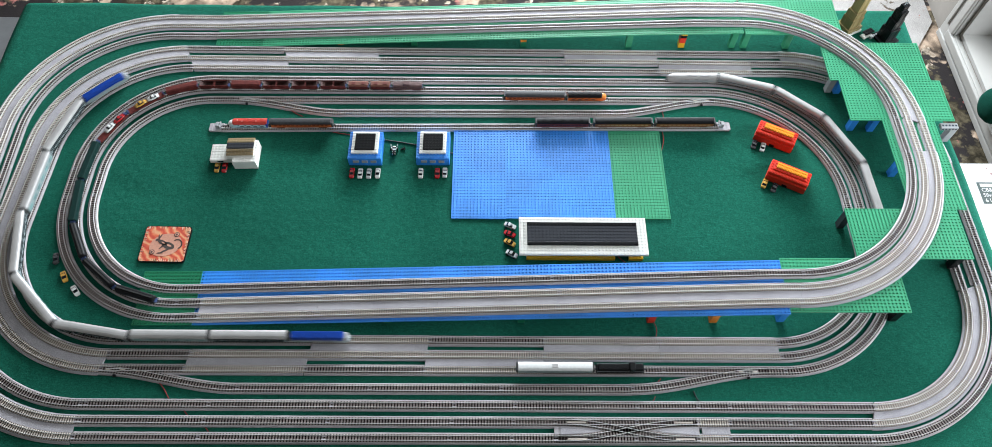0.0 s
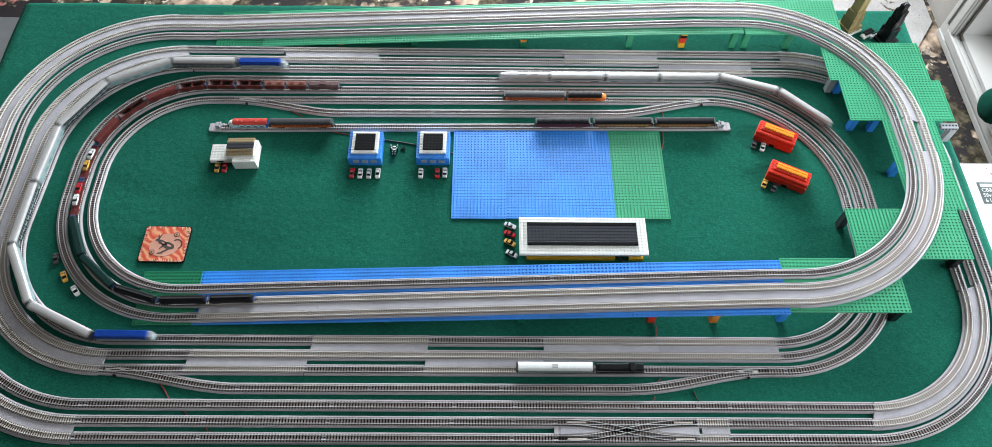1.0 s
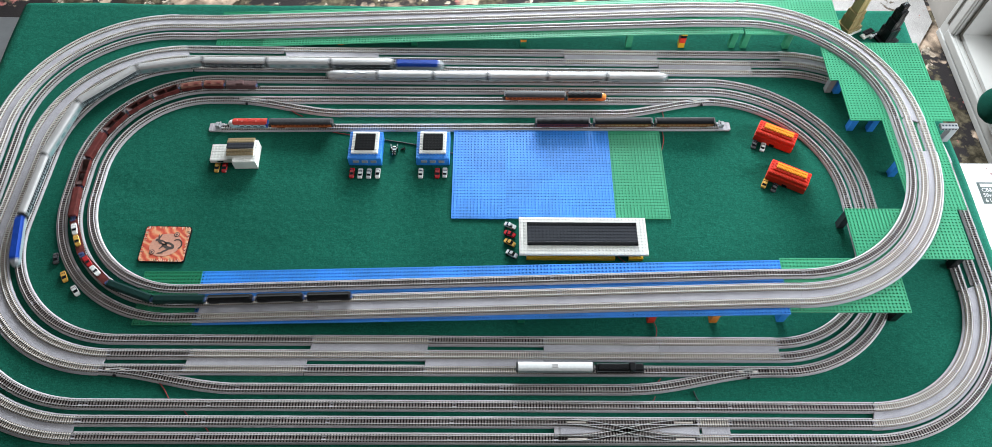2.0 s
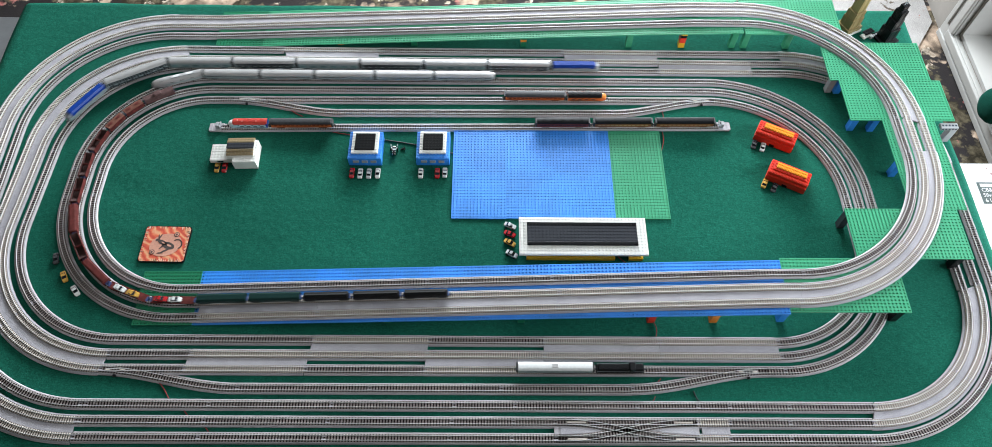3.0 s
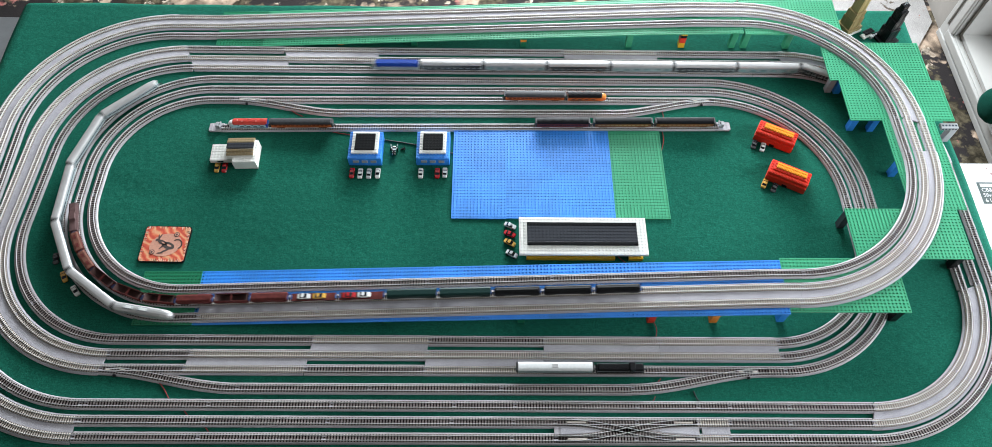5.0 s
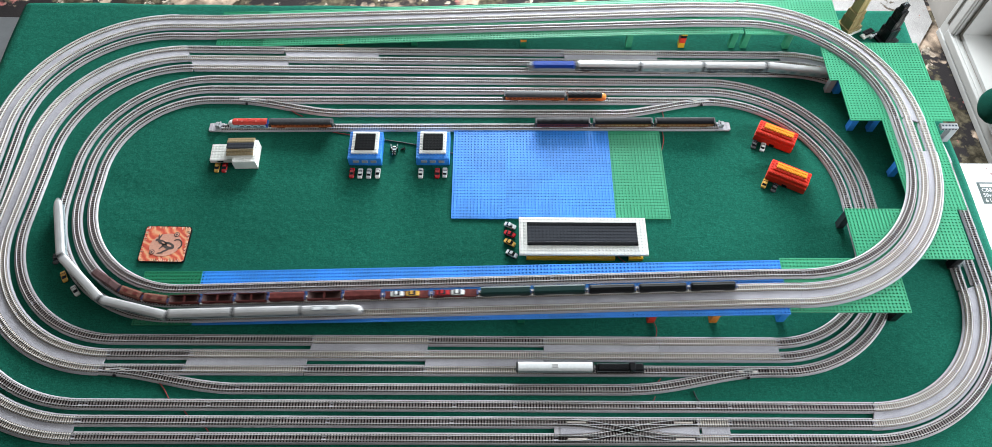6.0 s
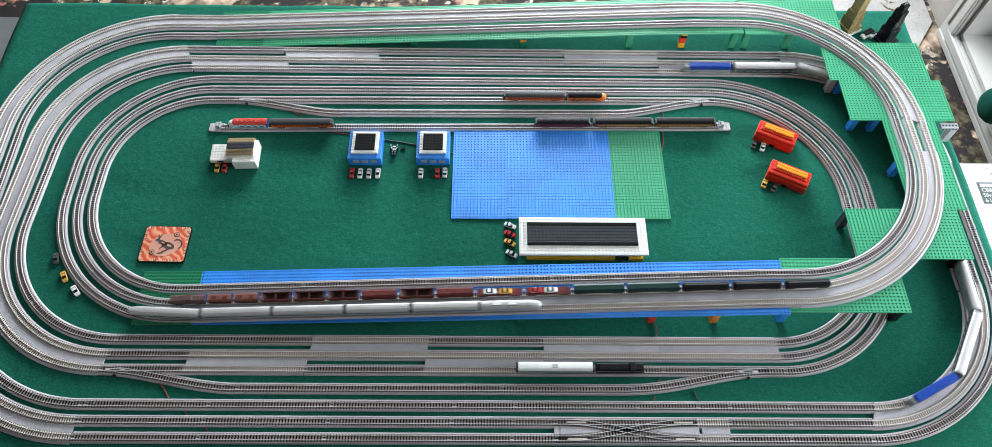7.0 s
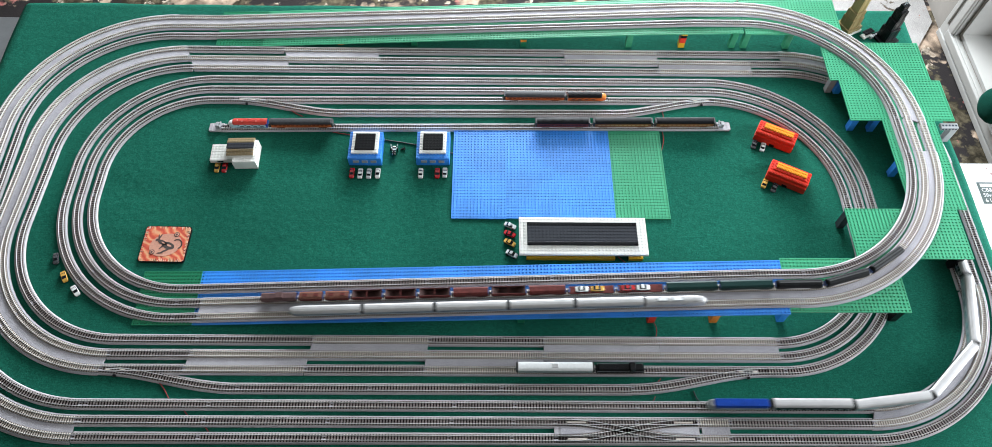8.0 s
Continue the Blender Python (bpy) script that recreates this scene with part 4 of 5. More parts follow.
def blue_locomotive(L):
    root = thing("diesel_locomotive", "deep blue diesel locomotive with silver lower body", "model locomotive", group="blue locomotives")
    l, w = L - 0.005, 0.0185
    bm = bmesh.new()
    extrude(bm, [(-w / 2, 0.005), (-w / 2, 0.014), (w / 2, 0.014), (w / 2, 0.005)], -l / 2, l / 2, 0.004, 0.010)
    part("lower_body", bm, silver_side, root, "silver lower body")
    bm = bmesh.new()
    extrude(bm, [(-w / 2, 0.014), (-w / 2, 0.0215), (-w * 0.36, 0.0258), (w * 0.36, 0.0258), (w / 2, 0.0215), (w / 2, 0.014)], -l / 2 + 0.002, l / 2 - 0.010, 0.003, 0.006)
    part("hood", bm, blue_loco, root)
    bm = bmesh.new()
    extrude(bm, [(-w * 0.48, 0.013), (-w * 0.48, 0.019), (-w * 0.32, 0.0225), (w * 0.32, 0.0225), (w * 0.48, 0.019), (w * 0.48, 0.013)], l / 2 - 0.016, l / 2 - 0.001, 0, 0.010)
    part("nose", bm, grey_bogie, root, "dark silver rounded nose")
    bm = bmesh.new()
    box(bm, l / 2 - 0.0135, l / 2 - 0.0115, -w * 0.36, w * 0.36, 0.0205, 0.0240)
    part("windscreen", bm, glass_dark, root)
    for x in (-0.035, -0.012, 0.014):
        bm = bmesh.new()
        cyl(bm, x, 0, 0.0255, 0.0264, 0.0042, 16)
        part("roof_fan", bm, blue_loco, root)
    for s in (-1, 1):
        bm = bmesh.new()
        box(bm, -l * 0.42, l * 0.30, s * w / 2 - 0.0003, s * w / 2 + 0.0003, 0.0150, 0.0158)
        part("stripe", bm, silver_roof, root)
    bogies(root, L, grey_bogie, 0.028, 2)
    return root


def streamliner_front(L):
    root = thing("streamlined_locomotive", "silver streamlined diesel locomotive with rounded nose", "model locomotive")
    l, w = L - 0.004, 0.0185
    bm = bmesh.new()
    extrude(bm, profile(w, 0.005, 0.0165, 0.0245), -l / 2, l / 2, 0, 0.026, 7)
    part("loco_body", bm, silver_roof, root)
    for s in (-1, 1):
        bm = bmesh.new()
        box(bm, -l * 0.46, l * 0.26, s * w / 2 - 0.0002, s * w / 2 + 0.0004, 0.0085, 0.0125)
        part("fluted_panel", bm, silver_side, root)
        for x in (-0.035, -0.010, 0.015):
            bm = bmesh.new()
            cyl(bm, x, 0.0150, s * w / 2 - 0.0002, s * w / 2 + 0.0005, 0.0018, 12, axis="y")
            part("porthole", bm, glass_dark, root)
    for x in (-0.030, 0.002):
        bm = bmesh.new()
        box(bm, x - 0.0115, x + 0.0115, -0.0052, 0.0052, 0.0234, 0.0246)
        part("grille_surround", bm, grey_bogie, root)
        bm = bmesh.new()
        box(bm, x - 0.0095, x + 0.0095, -0.0036, 0.0036, 0.0238, 0.0254, bevel=0.0004)
        part("roof_grille", bm, white_roof, root)
    bm = bmesh.new()
    box(bm, l / 2 - 0.0275, l / 2 - 0.0235, -0.0066, 0.0066, 0.0195, 0.0232)
    part("windscreen", bm, glass_dark, root)
    bm = bmesh.new()
    cyl(bm, 0, 0.0150, l / 2 - 0.004, l / 2 - 0.001, 0.0022, 12, axis="x")
    part("headlight", bm, white_roof, root)
    bogies(root, L, bogie_mat, 0.030, 3)
    return root


def freight(kind, L):
    w = 0.0172
    l = L - 0.008
    labels = {"tank": "long satin black tank wagon with dome", "gondola": "dark green covered wagon with flat roof", "flat": "oxide brown flat wagon carrying model cars",
              "boxcar": "oxide brown covered wagon with plain roof", "hopper": "oxide brown open hopper wagon with dark inside", "small": "short oxide brown covered hopper wagon", "caboose": "dark grey-brown brake van with raised cupola"}
    root = thing({"tank": "tank_wagon", "gondola": "covered_wagon", "flat": "flat_wagon", "boxcar": "box_wagon", "hopper": "hopper_wagon", "small": "covered_hopper", "caboose": "brake_van"}[kind], labels[kind], "model wagon", group="freight wagons")
    bm = bmesh.new()
    box(bm, -l / 2, l / 2, -w / 2 * 0.9, w / 2 * 0.9, 0.0055, 0.0075)
    part("underframe", bm, bogie_mat if kind in ("tank", "gondola") else brown_car, root)
    m = {"tank": black_loco, "gondola": green_car, "caboose": van_brown}.get(kind, brown_car)
    if kind == "tank":
        bm = bmesh.new()
        extrude(bm, profile(w * 0.98, 0.0075, 0.0125, 0.0205, 10), -l / 2, l / 2, 0.004, 0.004)
        part("barrel", bm, m, root)
        for x in (-0.02, 0.02):
            bm = bmesh.new()
            box(bm, x - 0.001, x + 0.001, -w * 0.5, w * 0.5, 0.0076, 0.0118)
            part("strap", bm, bogie_mat, root)
        bm = bmesh.new()
        box(bm, -l * 0.45, l * 0.45, -0.0016, 0.0016, 0.0204, 0.0212)
        part("walkway", bm, bogie_mat, root)
    elif kind in ("gondola", "boxcar", "small", "caboose"):
        top = {"gondola": 0.0195, "boxcar": 0.0200, "small": 0.0190, "caboose": 0.0185}[kind]
        bm = bmesh.new()
        box(bm, -l / 2, l / 2, -w / 2, w / 2, 0.0075, top - 0.0015)
        part("wagon_body", bm, m, root)
        bm = bmesh.new()
        extrude(bm, [(-w / 2 - 0.0004, top - 0.0015), (-w * 0.3, top), (w * 0.3, top), (w / 2 + 0.0004, top - 0.0015)], -l / 2 - 0.0005, l / 2 + 0.0005)
        part("roof", bm, tan_brown if kind == "small" else m, root)
        for i in range(9):
            x = -l / 2 + l * i / 8
            for s in (-1, 1):
                bm = bmesh.new()
                box(bm, x - 0.0005, x + 0.0005, s * w / 2 - 0.0004, s * w / 2 + 0.0005, 0.0078, top - 0.002)
                part("rib", bm, m, root)
        if kind == "caboose":
            bm = bmesh.new()
            box(bm, -0.006, 0.010, -w * 0.38, w * 0.38, top - 0.001, top + 0.0055, bevel=0.0006)
            part("cupola", bm, m, root)
        if kind == "small":
            for x in (-l * 0.25, l * 0.25):
                bm = bmesh.new()
                box(bm, x - 0.005, x + 0.005, -0.003, 0.003, top - 0.001, top + 0.001)
                part("hatch", bm, m, root)
    elif kind == "hopper":
        for s in (-1, 1):
            bm = bmesh.new()
            box(bm, -l / 2, l / 2, s * w / 2 - 0.0005, s * w / 2 + 0.0005, 0.0075, 0.0185)
            part("side_wall", bm, m, root)
            # thin dark sheet adds shade to the inner face of the wall
            bm = bmesh.new()
            box(bm, -l / 2 + 0.002, l / 2 - 0.002, s * (w / 2 - 0.0008) - 0.0002, s * (w / 2 - 0.0008) + 0.0002, 0.0078, 0.0180)
            part("inner_shade_sheet", bm, hopper_shade_brown, root)
            for i in range(7):
                x = -l / 2 + l * i / 6
                bm = bmesh.new()
                box(bm, x - 0.0006, x + 0.0006, s * (w / 2 + 0.0004) - 0.0004, s * (w / 2 + 0.0004) + 0.0004, 0.0075, 0.0185)
                part("rib", bm, m, root)
        for s in (-1, 1):
            bm = bmesh.new()
            vs = [bm.verts.new(v) for v in ((s * l / 2, -w / 2, 0.0185), (s * l / 2, w / 2, 0.0185), (s * l * 0.26, w / 2, 0.0078), (s * l * 0.26, -w / 2, 0.0078))]
            ws = [bm.verts.new(v.co + Vector((-s * 0.0008, 0, 0.0004))) for v in vs]
            bm.faces.new(vs), bm.faces.new(ws[::-1])
            for i in range(4):
                bm.faces.new((vs[i], vs[(i + 1) % 4], ws[(i + 1) % 4], ws[i]))
            part("slope_sheet", bm, hopper_shade_brown, root)
        bm = bmesh.new()
        box(bm, -l * 0.3, l * 0.3, -w * 0.46, w * 0.46, 0.0072, 0.0082)
        part("hopper_floor", bm, hopper_shade_brown, root)
        bm = bmesh.new()
        box(bm, -0.0006, 0.0006, -w / 2, w / 2, 0.0120, 0.0185)
        part("cross_brace", bm, m, root)
    elif kind == "flat":
        bm = bmesh.new()
        box(bm, -l / 2, l / 2, -w / 2, w / 2, 0.0075, 0.0095, bevel=0.0003)
        part("deck", bm, brown_car, root)
    for s in (-1, 1):
        bm = bmesh.new()
        box(bm, s * l / 2 - 0.0008, s * l / 2 + 0.0022, -0.0050, 0.0050, 0.0070, 0.0120)
        part("end_plate", bm, coupler_blue, root)
    bogies(root, L, bogie_mat, 0.017)
    return root


def roll(ob, route, s_of_t, ahead, L, reverse=False, lift=0.0, inset=0.022, turned=False):
    """Key a vehicle whose middle runs the given way behind the head of its train."""
    rows = []
    span = L / 2 - inset
    d = -1 if reverse else 1
    for i in range(41):
        t = i * 0.2
        s = s_of_t(t) - d * ahead
        a, b = route.at(s - span), route.at(s + span)
        f = (b - a) * (-d if turned else d)
        f.normalize()
        side = Vector((0, 0, 1)).cross(f).normalized()
        up = f.cross(side)
        m = Matrix((f, side, up)).transposed().to_4x4()
        m.translation = (a + b) / 2 + up * (RAIL_TOP + lift)
        rows.append((t, m))
    walk(ob, rows)


def head_blue(t):
    return 10.6805 - 0.4079 * t


def head_freight(t):
    return 0.8730 + 0.21422 * t - 0.001234 * t * t


def head_silver(t):
    return 15.2865 + 0.43055 * t + 0.0073035 * t * t - 0.00115435 * t ** 3


BLUE_TRAIN, FREIGHT_TRAIN, SILVER_TRAIN = [], [], []
pos = 0.0
for i in range(9):
    if i in (0, 8):
        L = 0.129
        ob = blue_locomotive(L)
    else:
        L = 0.1653
        ob = coach("tall silver coach with " + ("dark stripes" if i % 2 else "pale sides"), L, 0.0190, 0.0285, silver_side, silver_roof,
                   fascia=(glass_dark if i % 2 else None), window_z=((0.30, 0.44) if i % 2 else (0.24, 0.66)), windows=(9 if i % 2 else 6), ribs=False, group="silver coaches", pane=(None if i % 2 else teal_pane))
    BLUE_TRAIN.append((ob, pos + L / 2, L, i == 8))
    pos += L
pos = 0.0
for i in range(6):
    L = (0.130, 0.146, 0.140, 0.155, 0.153, 0.159)[i]
    ob = streamliner_front(L) if i == 0 else coach("silver streamlined coach with fluted sides", L, 0.0185, 0.0240, silver_side, silver_roof, fascia=None, tail=(0.030 if i == 5 else 0.0), windows=12, ribs=False, group="streamlined coaches")
    SILVER_TRAIN.append((ob, pos + L / 2, L, False))
    pos += L
FREIGHT = [("tank", 0.103), ("tank", 0.109), ("tank", 0.106), ("gondola", 0.116), ("gondola", 0.113), ("flat", 0.103), ("flat", 0.104), ("boxcar", 0.084), ("hopper", 0.080),
           ("boxcar", 0.081), ("hopper", 0.073), ("hopper", 0.073), ("hopper", 0.071), ("small", 0.057), ("small", 0.056), ("caboose", 0.082)]
pos = 0.0
LOADS = []
for i, (kind, L) in enumerate(FREIGHT):
    ob = freight(kind, L)
    FREIGHT_TRAIN.append((ob, pos + L / 2, L, False))
    if kind == "flat":
        pair = ((car_white, "white", -0.001), (car_red, "red", -0.033)) if i == 5 else ((car_gold, "gold", 0.006), (car_white, "white", -0.027))
        for m, word, dx in pair:
            c = toy_car(pose(0, 0, 0), m, word)
            LOADS.append((c, pos + L / 2 - dx - 0.007, L))
    pos += L


# ---------------------------------------------------------------- standing trains
def stand(ob, x, y, rz=0.0):
    ob.matrix_world = pose(x, y, RAIL_TOP, 0, 0, rz)
    return ob


yb = y_of("back_inner", 2, 0.98)
stand(coach("standing coach with orange sides and grey roof", 0.157, 0.0185, 0.0240, orange_side, grey_roof, fascia=maroon_side, windows=13, ribs=False), 0.930, yb)


def cab_diesel(label, L, side, roof, nose, nose_sign=1):
    root = thing("standing_locomotive", label, "model locomotive")
    l, w = L - 0.005, 0.0180
    bm = bmesh.new()
    extrude(bm, [(-w / 2, 0.005), (-w / 2, 0.0165), (w / 2, 0.0165), (w / 2, 0.005)], -l / 2, l / 2, 0, 0.014, 5)
    part("lower_body", bm, side, root)
    bm = bmesh.new()
    extrude(bm, profile(w, 0.0165, 0.0172, 0.0240), -l / 2, l / 2 - 0.010, 0, 0.006, 4)
    part("roof", bm, roof, root)
    bm = bmesh.new()
    extrude(bm, profile(w * 0.94, 0.010, 0.0150, 0.0195), l / 2 - 0.018, l / 2 + 0.0005, 0, 0.013, 5)
    part("nose", bm, nose, root)
    bm = bmesh.new()
    box(bm, l / 2 - 0.0170, l / 2 - 0.0150, -w * 0.36, w * 0.36, 0.0190, 0.0220)
    part("windscreen", bm, glass_dark, root)
    for x in np.linspace(-l * 0.38, l * 0.2, 5):
        bm = bmesh.new()
        cyl(bm, x, 0, 0.0236, 0.0246, 0.0030, 14)
        part("roof_fan", bm, roof, root)
    for s in (-1, 1):
        for x in np.linspace(-l * 0.36, l * 0.16, 4):
            bm = bmesh.new()
            box(bm, x - 0.0045, x + 0.0045, s * w / 2 - 0.0002, s * w / 2 + 0.0004, 0.0085, 0.0115)
            part("side_grille", bm, bogie_mat, root)
        for x in np.linspace(-l * 0.30, l * 0.24, 4):
            bm = bmesh.new()
            box(bm, x - 0.0016, x + 0.0016, s * w / 2 - 0.0002, s * w / 2 + 0.0004, 0.0125, 0.0150)
            part("side_window", bm, glass_dark, root)
        bm = bmesh.new()
        box(bm, -l * 0.46, l * 0.30, s * w / 2 - 0.0002, s * w / 2 + 0.0003, 0.0050, 0.0066)
        part("skirt", bm, bogie_mat, root)
    bogies(root, L, bogie_mat, 0.024, 2)
    return root


stand(cab_diesel("standing diesel locomotive with black roof and orange body", 0.102, orange_side, black_loco, orange_pl), 1.063, yb)
red_diesel = stand(cab_diesel("standing diesel with red roof and pale blue steel sides", 0.100, steel_side, red_roof, white_roof), 0.219, bay_y(0.219), 180.6)
for x, y, l, w in ((-0.036, -0.004, 0.006, 0.0015), (-0.022, 0.003, 0.004, 0.002), (-0.006, -0.004, 0.008, 0.0012), (0.012, 0.003, 0.005, 0.002), (0.024, 0.0, 0.003, 0.004)):
    bm = bmesh.new()
    box(bm, x - l / 2, x + l / 2, y - w / 2, y + w / 2, 0.0225, 0.0252, bevel=0.0003)
    part("roof_fitting", bm, pink_roof, red_diesel, "pale red roof fitting")
bm = bmesh.new()
box(bm, -0.0478, -0.0440, -0.0092, 0.0092, 0.0060, 0.0190)
part("rear_band", bm, blue_loco, red_diesel, "blue painted rear band")
stand(coach("standing coach with orange-brown sides and dark grey roof", 0.156, 0.0180, 0.0240, orange_side, grey_roof, fascia=maroon_side, windows=13, ribs=False), 0.350, bay_y(0.350), 0.66)
for x, L, side, word in ((0.997, 0.136, maroon_side, "maroon"), (1.147, 0.148, olive_side, "brown"), (1.302, 0.150, olive_side, "brown")):
    stand(coach("standing heavyweight coach with " + word + " sides and black roof", L, 0.0180, 0.0240, side, black_loco, fascia=None, windows=12, ribs=(word == "maroon"), pane=(cream_pane if word == "brown" else None)), x, bay_y(x), 0.66)
ym = y_of("front_middle", 0, 1.0)
white_coach = stand(coach("standing white-roofed passenger coach with silver sides", 0.161, 0.0185, 0.0245, silver_side, white_roof, fascia=None, windows=12, ribs=False), 0.953, ym)


bm = bmesh.new()
box(bm, -0.006, 0.006, -0.0045, 0.0045, 0.0238, 0.0252, bevel=0.0005)
part("roof_hatch", bm, silver_roof, white_coach)


def hood_switcher():
    root = thing("hood_locomotive", "standing black hood-type diesel locomotive with cab", "model locomotive")
    bm = bmesh.new()
    box(bm, -0.050, 0.050, -0.009, 0.009, 0.0055, 0.0085, bevel=0.0004)
    part("footplate", bm, black_loco, root)
    for x0, x1 in ((-0.045, 0.018), (0.031, 0.046)):
        bm = bmesh.new()
        box(bm, x0, x1, -0.0062, 0.0062, 0.0085, 0.0205, bevel=0.0010)
        part("hood", bm, black_loco, root)
    bm = bmesh.new()
    box(bm, 0.0185, 0.0305, -0.0088, 0.0088, 0.0085, 0.0245, bevel=0.0010)
    part("cab", bm, black_loco, root)
    for x in np.linspace(-0.038, 0.008, 4):
        bm = bmesh.new()
        cyl(bm, x, 0, 0.0203, 0.0216, 0.0036, 14)
        part("roof_fan", bm, black_loco, root)
    for s in (-1, 1):
        bm = bmesh.new()
        box(bm, -0.048, 0.048, s * 0.0086 - 0.0003, s * 0.0086 + 0.0003, 0.0135, 0.0141)
        for x in np.linspace(-0.047, 0.047, 9):
            box(bm, x - 0.0003, x + 0.0003, s * 0.0086 - 0.0003, s * 0.0086 + 0.0003, 0.008, 0.0138)
        part("handrail", bm, grey_bogie, root)
        bm = bmesh.new()
        box(bm, 0.0205, 0.0285, s * 0.0088 - 0.0003, s * 0.0088 + 0.0003, 0.0175, 0.0225)
        part("cab_window", bm, glass_dark, root)
    bogies(root, 0.102, bogie_mat, 0.022, 2)
    return root


stand(hood_switcher(), 1.0875, ym)


# ---------------------------------------------------------------- room beyond the table
def window_surround():
    """White moulded surround of the low window in the east wall, with its reveal, sill and inner frame."""
    root = thing("window_1", "white gloss-painted moulded surround of a low window", "window", kind="structure")
    xw, y0, y1, z0, z1, w = 2.6625, -0.55, 1.685, -0.655, 1.15, 0.095
    steps = ((0.0, 0.115, 0.004, 0.018), (0.004, 0.070, 0.018, 0.028), (0.012, 0.030, 0.028, 0.036))
    for name, (ya, yb, za, zb), up in (("bottom_rail", (y0 - w, y1 + w, z0 - 0.083, z0), False), ("top_rail", (y0 - w, y1 + w, z1, z1 + w), False),
                                       ("side_post", (y0 - w, y0, z0, z1), True), ("side_post", (y1, y1 + w, z0, z1), True)):
        bm = bmesh.new()
        box(bm, xw - 0.020, xw + 0.001, ya, yb, za, zb, bevel=0.003)
        if up:
            outer = ya < y0
            e = yb - 0.02 if outer else ya + 0.02
            box(bm, xw - 0.032, xw - 0.019, e - 0.018, e + 0.018, za, zb, bevel=0.004)
            f = ya + 0.02 if outer else yb - 0.02
            box(bm, xw - 0.027, xw - 0.019, f - 0.012, f + 0.012, za, zb, bevel=0.003)
        else:
            e = zb - 0.02 if za < 0 else za + 0.02
            box(bm, xw - 0.0325, xw - 0.019, y0 - 0.035, y1 + 0.035, e - 0.018, e + 0.018, bevel=0.004)
            f = za + 0.02 if za < 0 else zb - 0.02
            box(bm, xw - 0.0275, xw - 0.019, y0 - w + 0.005, y1 + w - 0.005, f - 0.012, f + 0.012, bevel=0.003)
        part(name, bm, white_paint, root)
    bm = bmesh.new()
    box(bm, xw + 0.002, xw + 0.298, y0 + 0.001, y1 - 0.001, z0 + 0.001, z0 + 0.016)
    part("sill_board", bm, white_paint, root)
    for ya, yb in ((y1 - 0.014, y1 - 0.001), (y0 + 0.001, y0 + 0.014)):
        bm = bmesh.new()
        box(bm, xw + 0.002, xw + 0.298, ya, yb, z0 + 0.0165, z1 - 0.001)
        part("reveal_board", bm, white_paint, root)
    bm = bmesh.new()
    box(bm, xw + 0.15, xw + 0.22, y0 + 0.015, y1 - 0.015, z0 + 0.017, z0 + 0.085, bevel=0.004)
    for y in (y0 + 0.05, y1 - 0.05):
        box(bm, xw + 0.151, xw + 0.219, y - 0.035, y + 0.035, z0 + 0.085, z1 - 0.004, bevel=0.004)
    part("inner_frame", bm, beige_wood, root, "pale beige inner frame")


beige_wood = mat("pale_beige_board", (0.55, 0.46, 0.34), 0.5, grain=50, amount=0.06)
window_surround()


bolster_cloth = mat("dark_green_velvet", (0.004, 0.040, 0.028), 0.95, grain=300, amount=0.2, blotch=12, blotch_amount=0.2, spec=0.05)


def bolster():
    """A dark green bolster lying across the sill, its round end over the carpet."""
    bm = bmesh.new()
    n, r = 24, 0.066
    rings = []
    for x, s in ((0.0, 0.45), (0.008, 0.75), (0.025, 0.94), (0.05, 1.0), (0.42, 1.0), (0.44, 0.94), (0.455, 0.7)):
        rings.append([bm.verts.new((x, r * s * math.cos(2 * math.pi * k / n), r + r * s * math.sin(2 * math.pi * k / n))) for k in range(n)])
    for r0, r1 in zip(rings, rings[1:]):
        for k in range(n):
            bm.faces.new((r0[k], r0[(k + 1) % n], r1[(k + 1) % n], r1[k]))
    bm.faces.new(rings[-1]), bm.faces.new(rings[0][::-1])
    ob = tagged(new("bolster", finish(bm, "bolster", bolster_cloth, True)), "dark green fabric bolster lying across the white window sill", "cushion")
    ob.matrix_world = pose(2.574, 1.262, -0.6385)


bolster()


def rug():
    """Pale sheet painted as sunlit carpet by the wall, its outline fitted to the camera's view."""
    bm = bmesh.new()
    pts = [(2.36, 1.45), (2.525, 1.672), (2.602, 1.779), (2.640, 1.835), (2.640, 2.700), (1.55, 2.700), (1.93, 1.90), (2.02, 1.55)]
    top = [bm.verts.new((x, y, FLOOR + 0.008)) for x, y in pts]
    low = [bm.verts.new((x, y, FLOOR + 0.0005)) for x, y in pts]
    bm.faces.new(top), bm.faces.new(low[::-1])
    for i in range(len(pts)):
        j = (i + 1) % len(pts)
        bm.faces.new((top[i], low[i], low[j], top[j]))
    tagged(new("rug", finish(bm, "rug", sunlit_carpet)), "sheet on the carpet, painted pale to look like sunlit floral carpet", "rug")


rug()


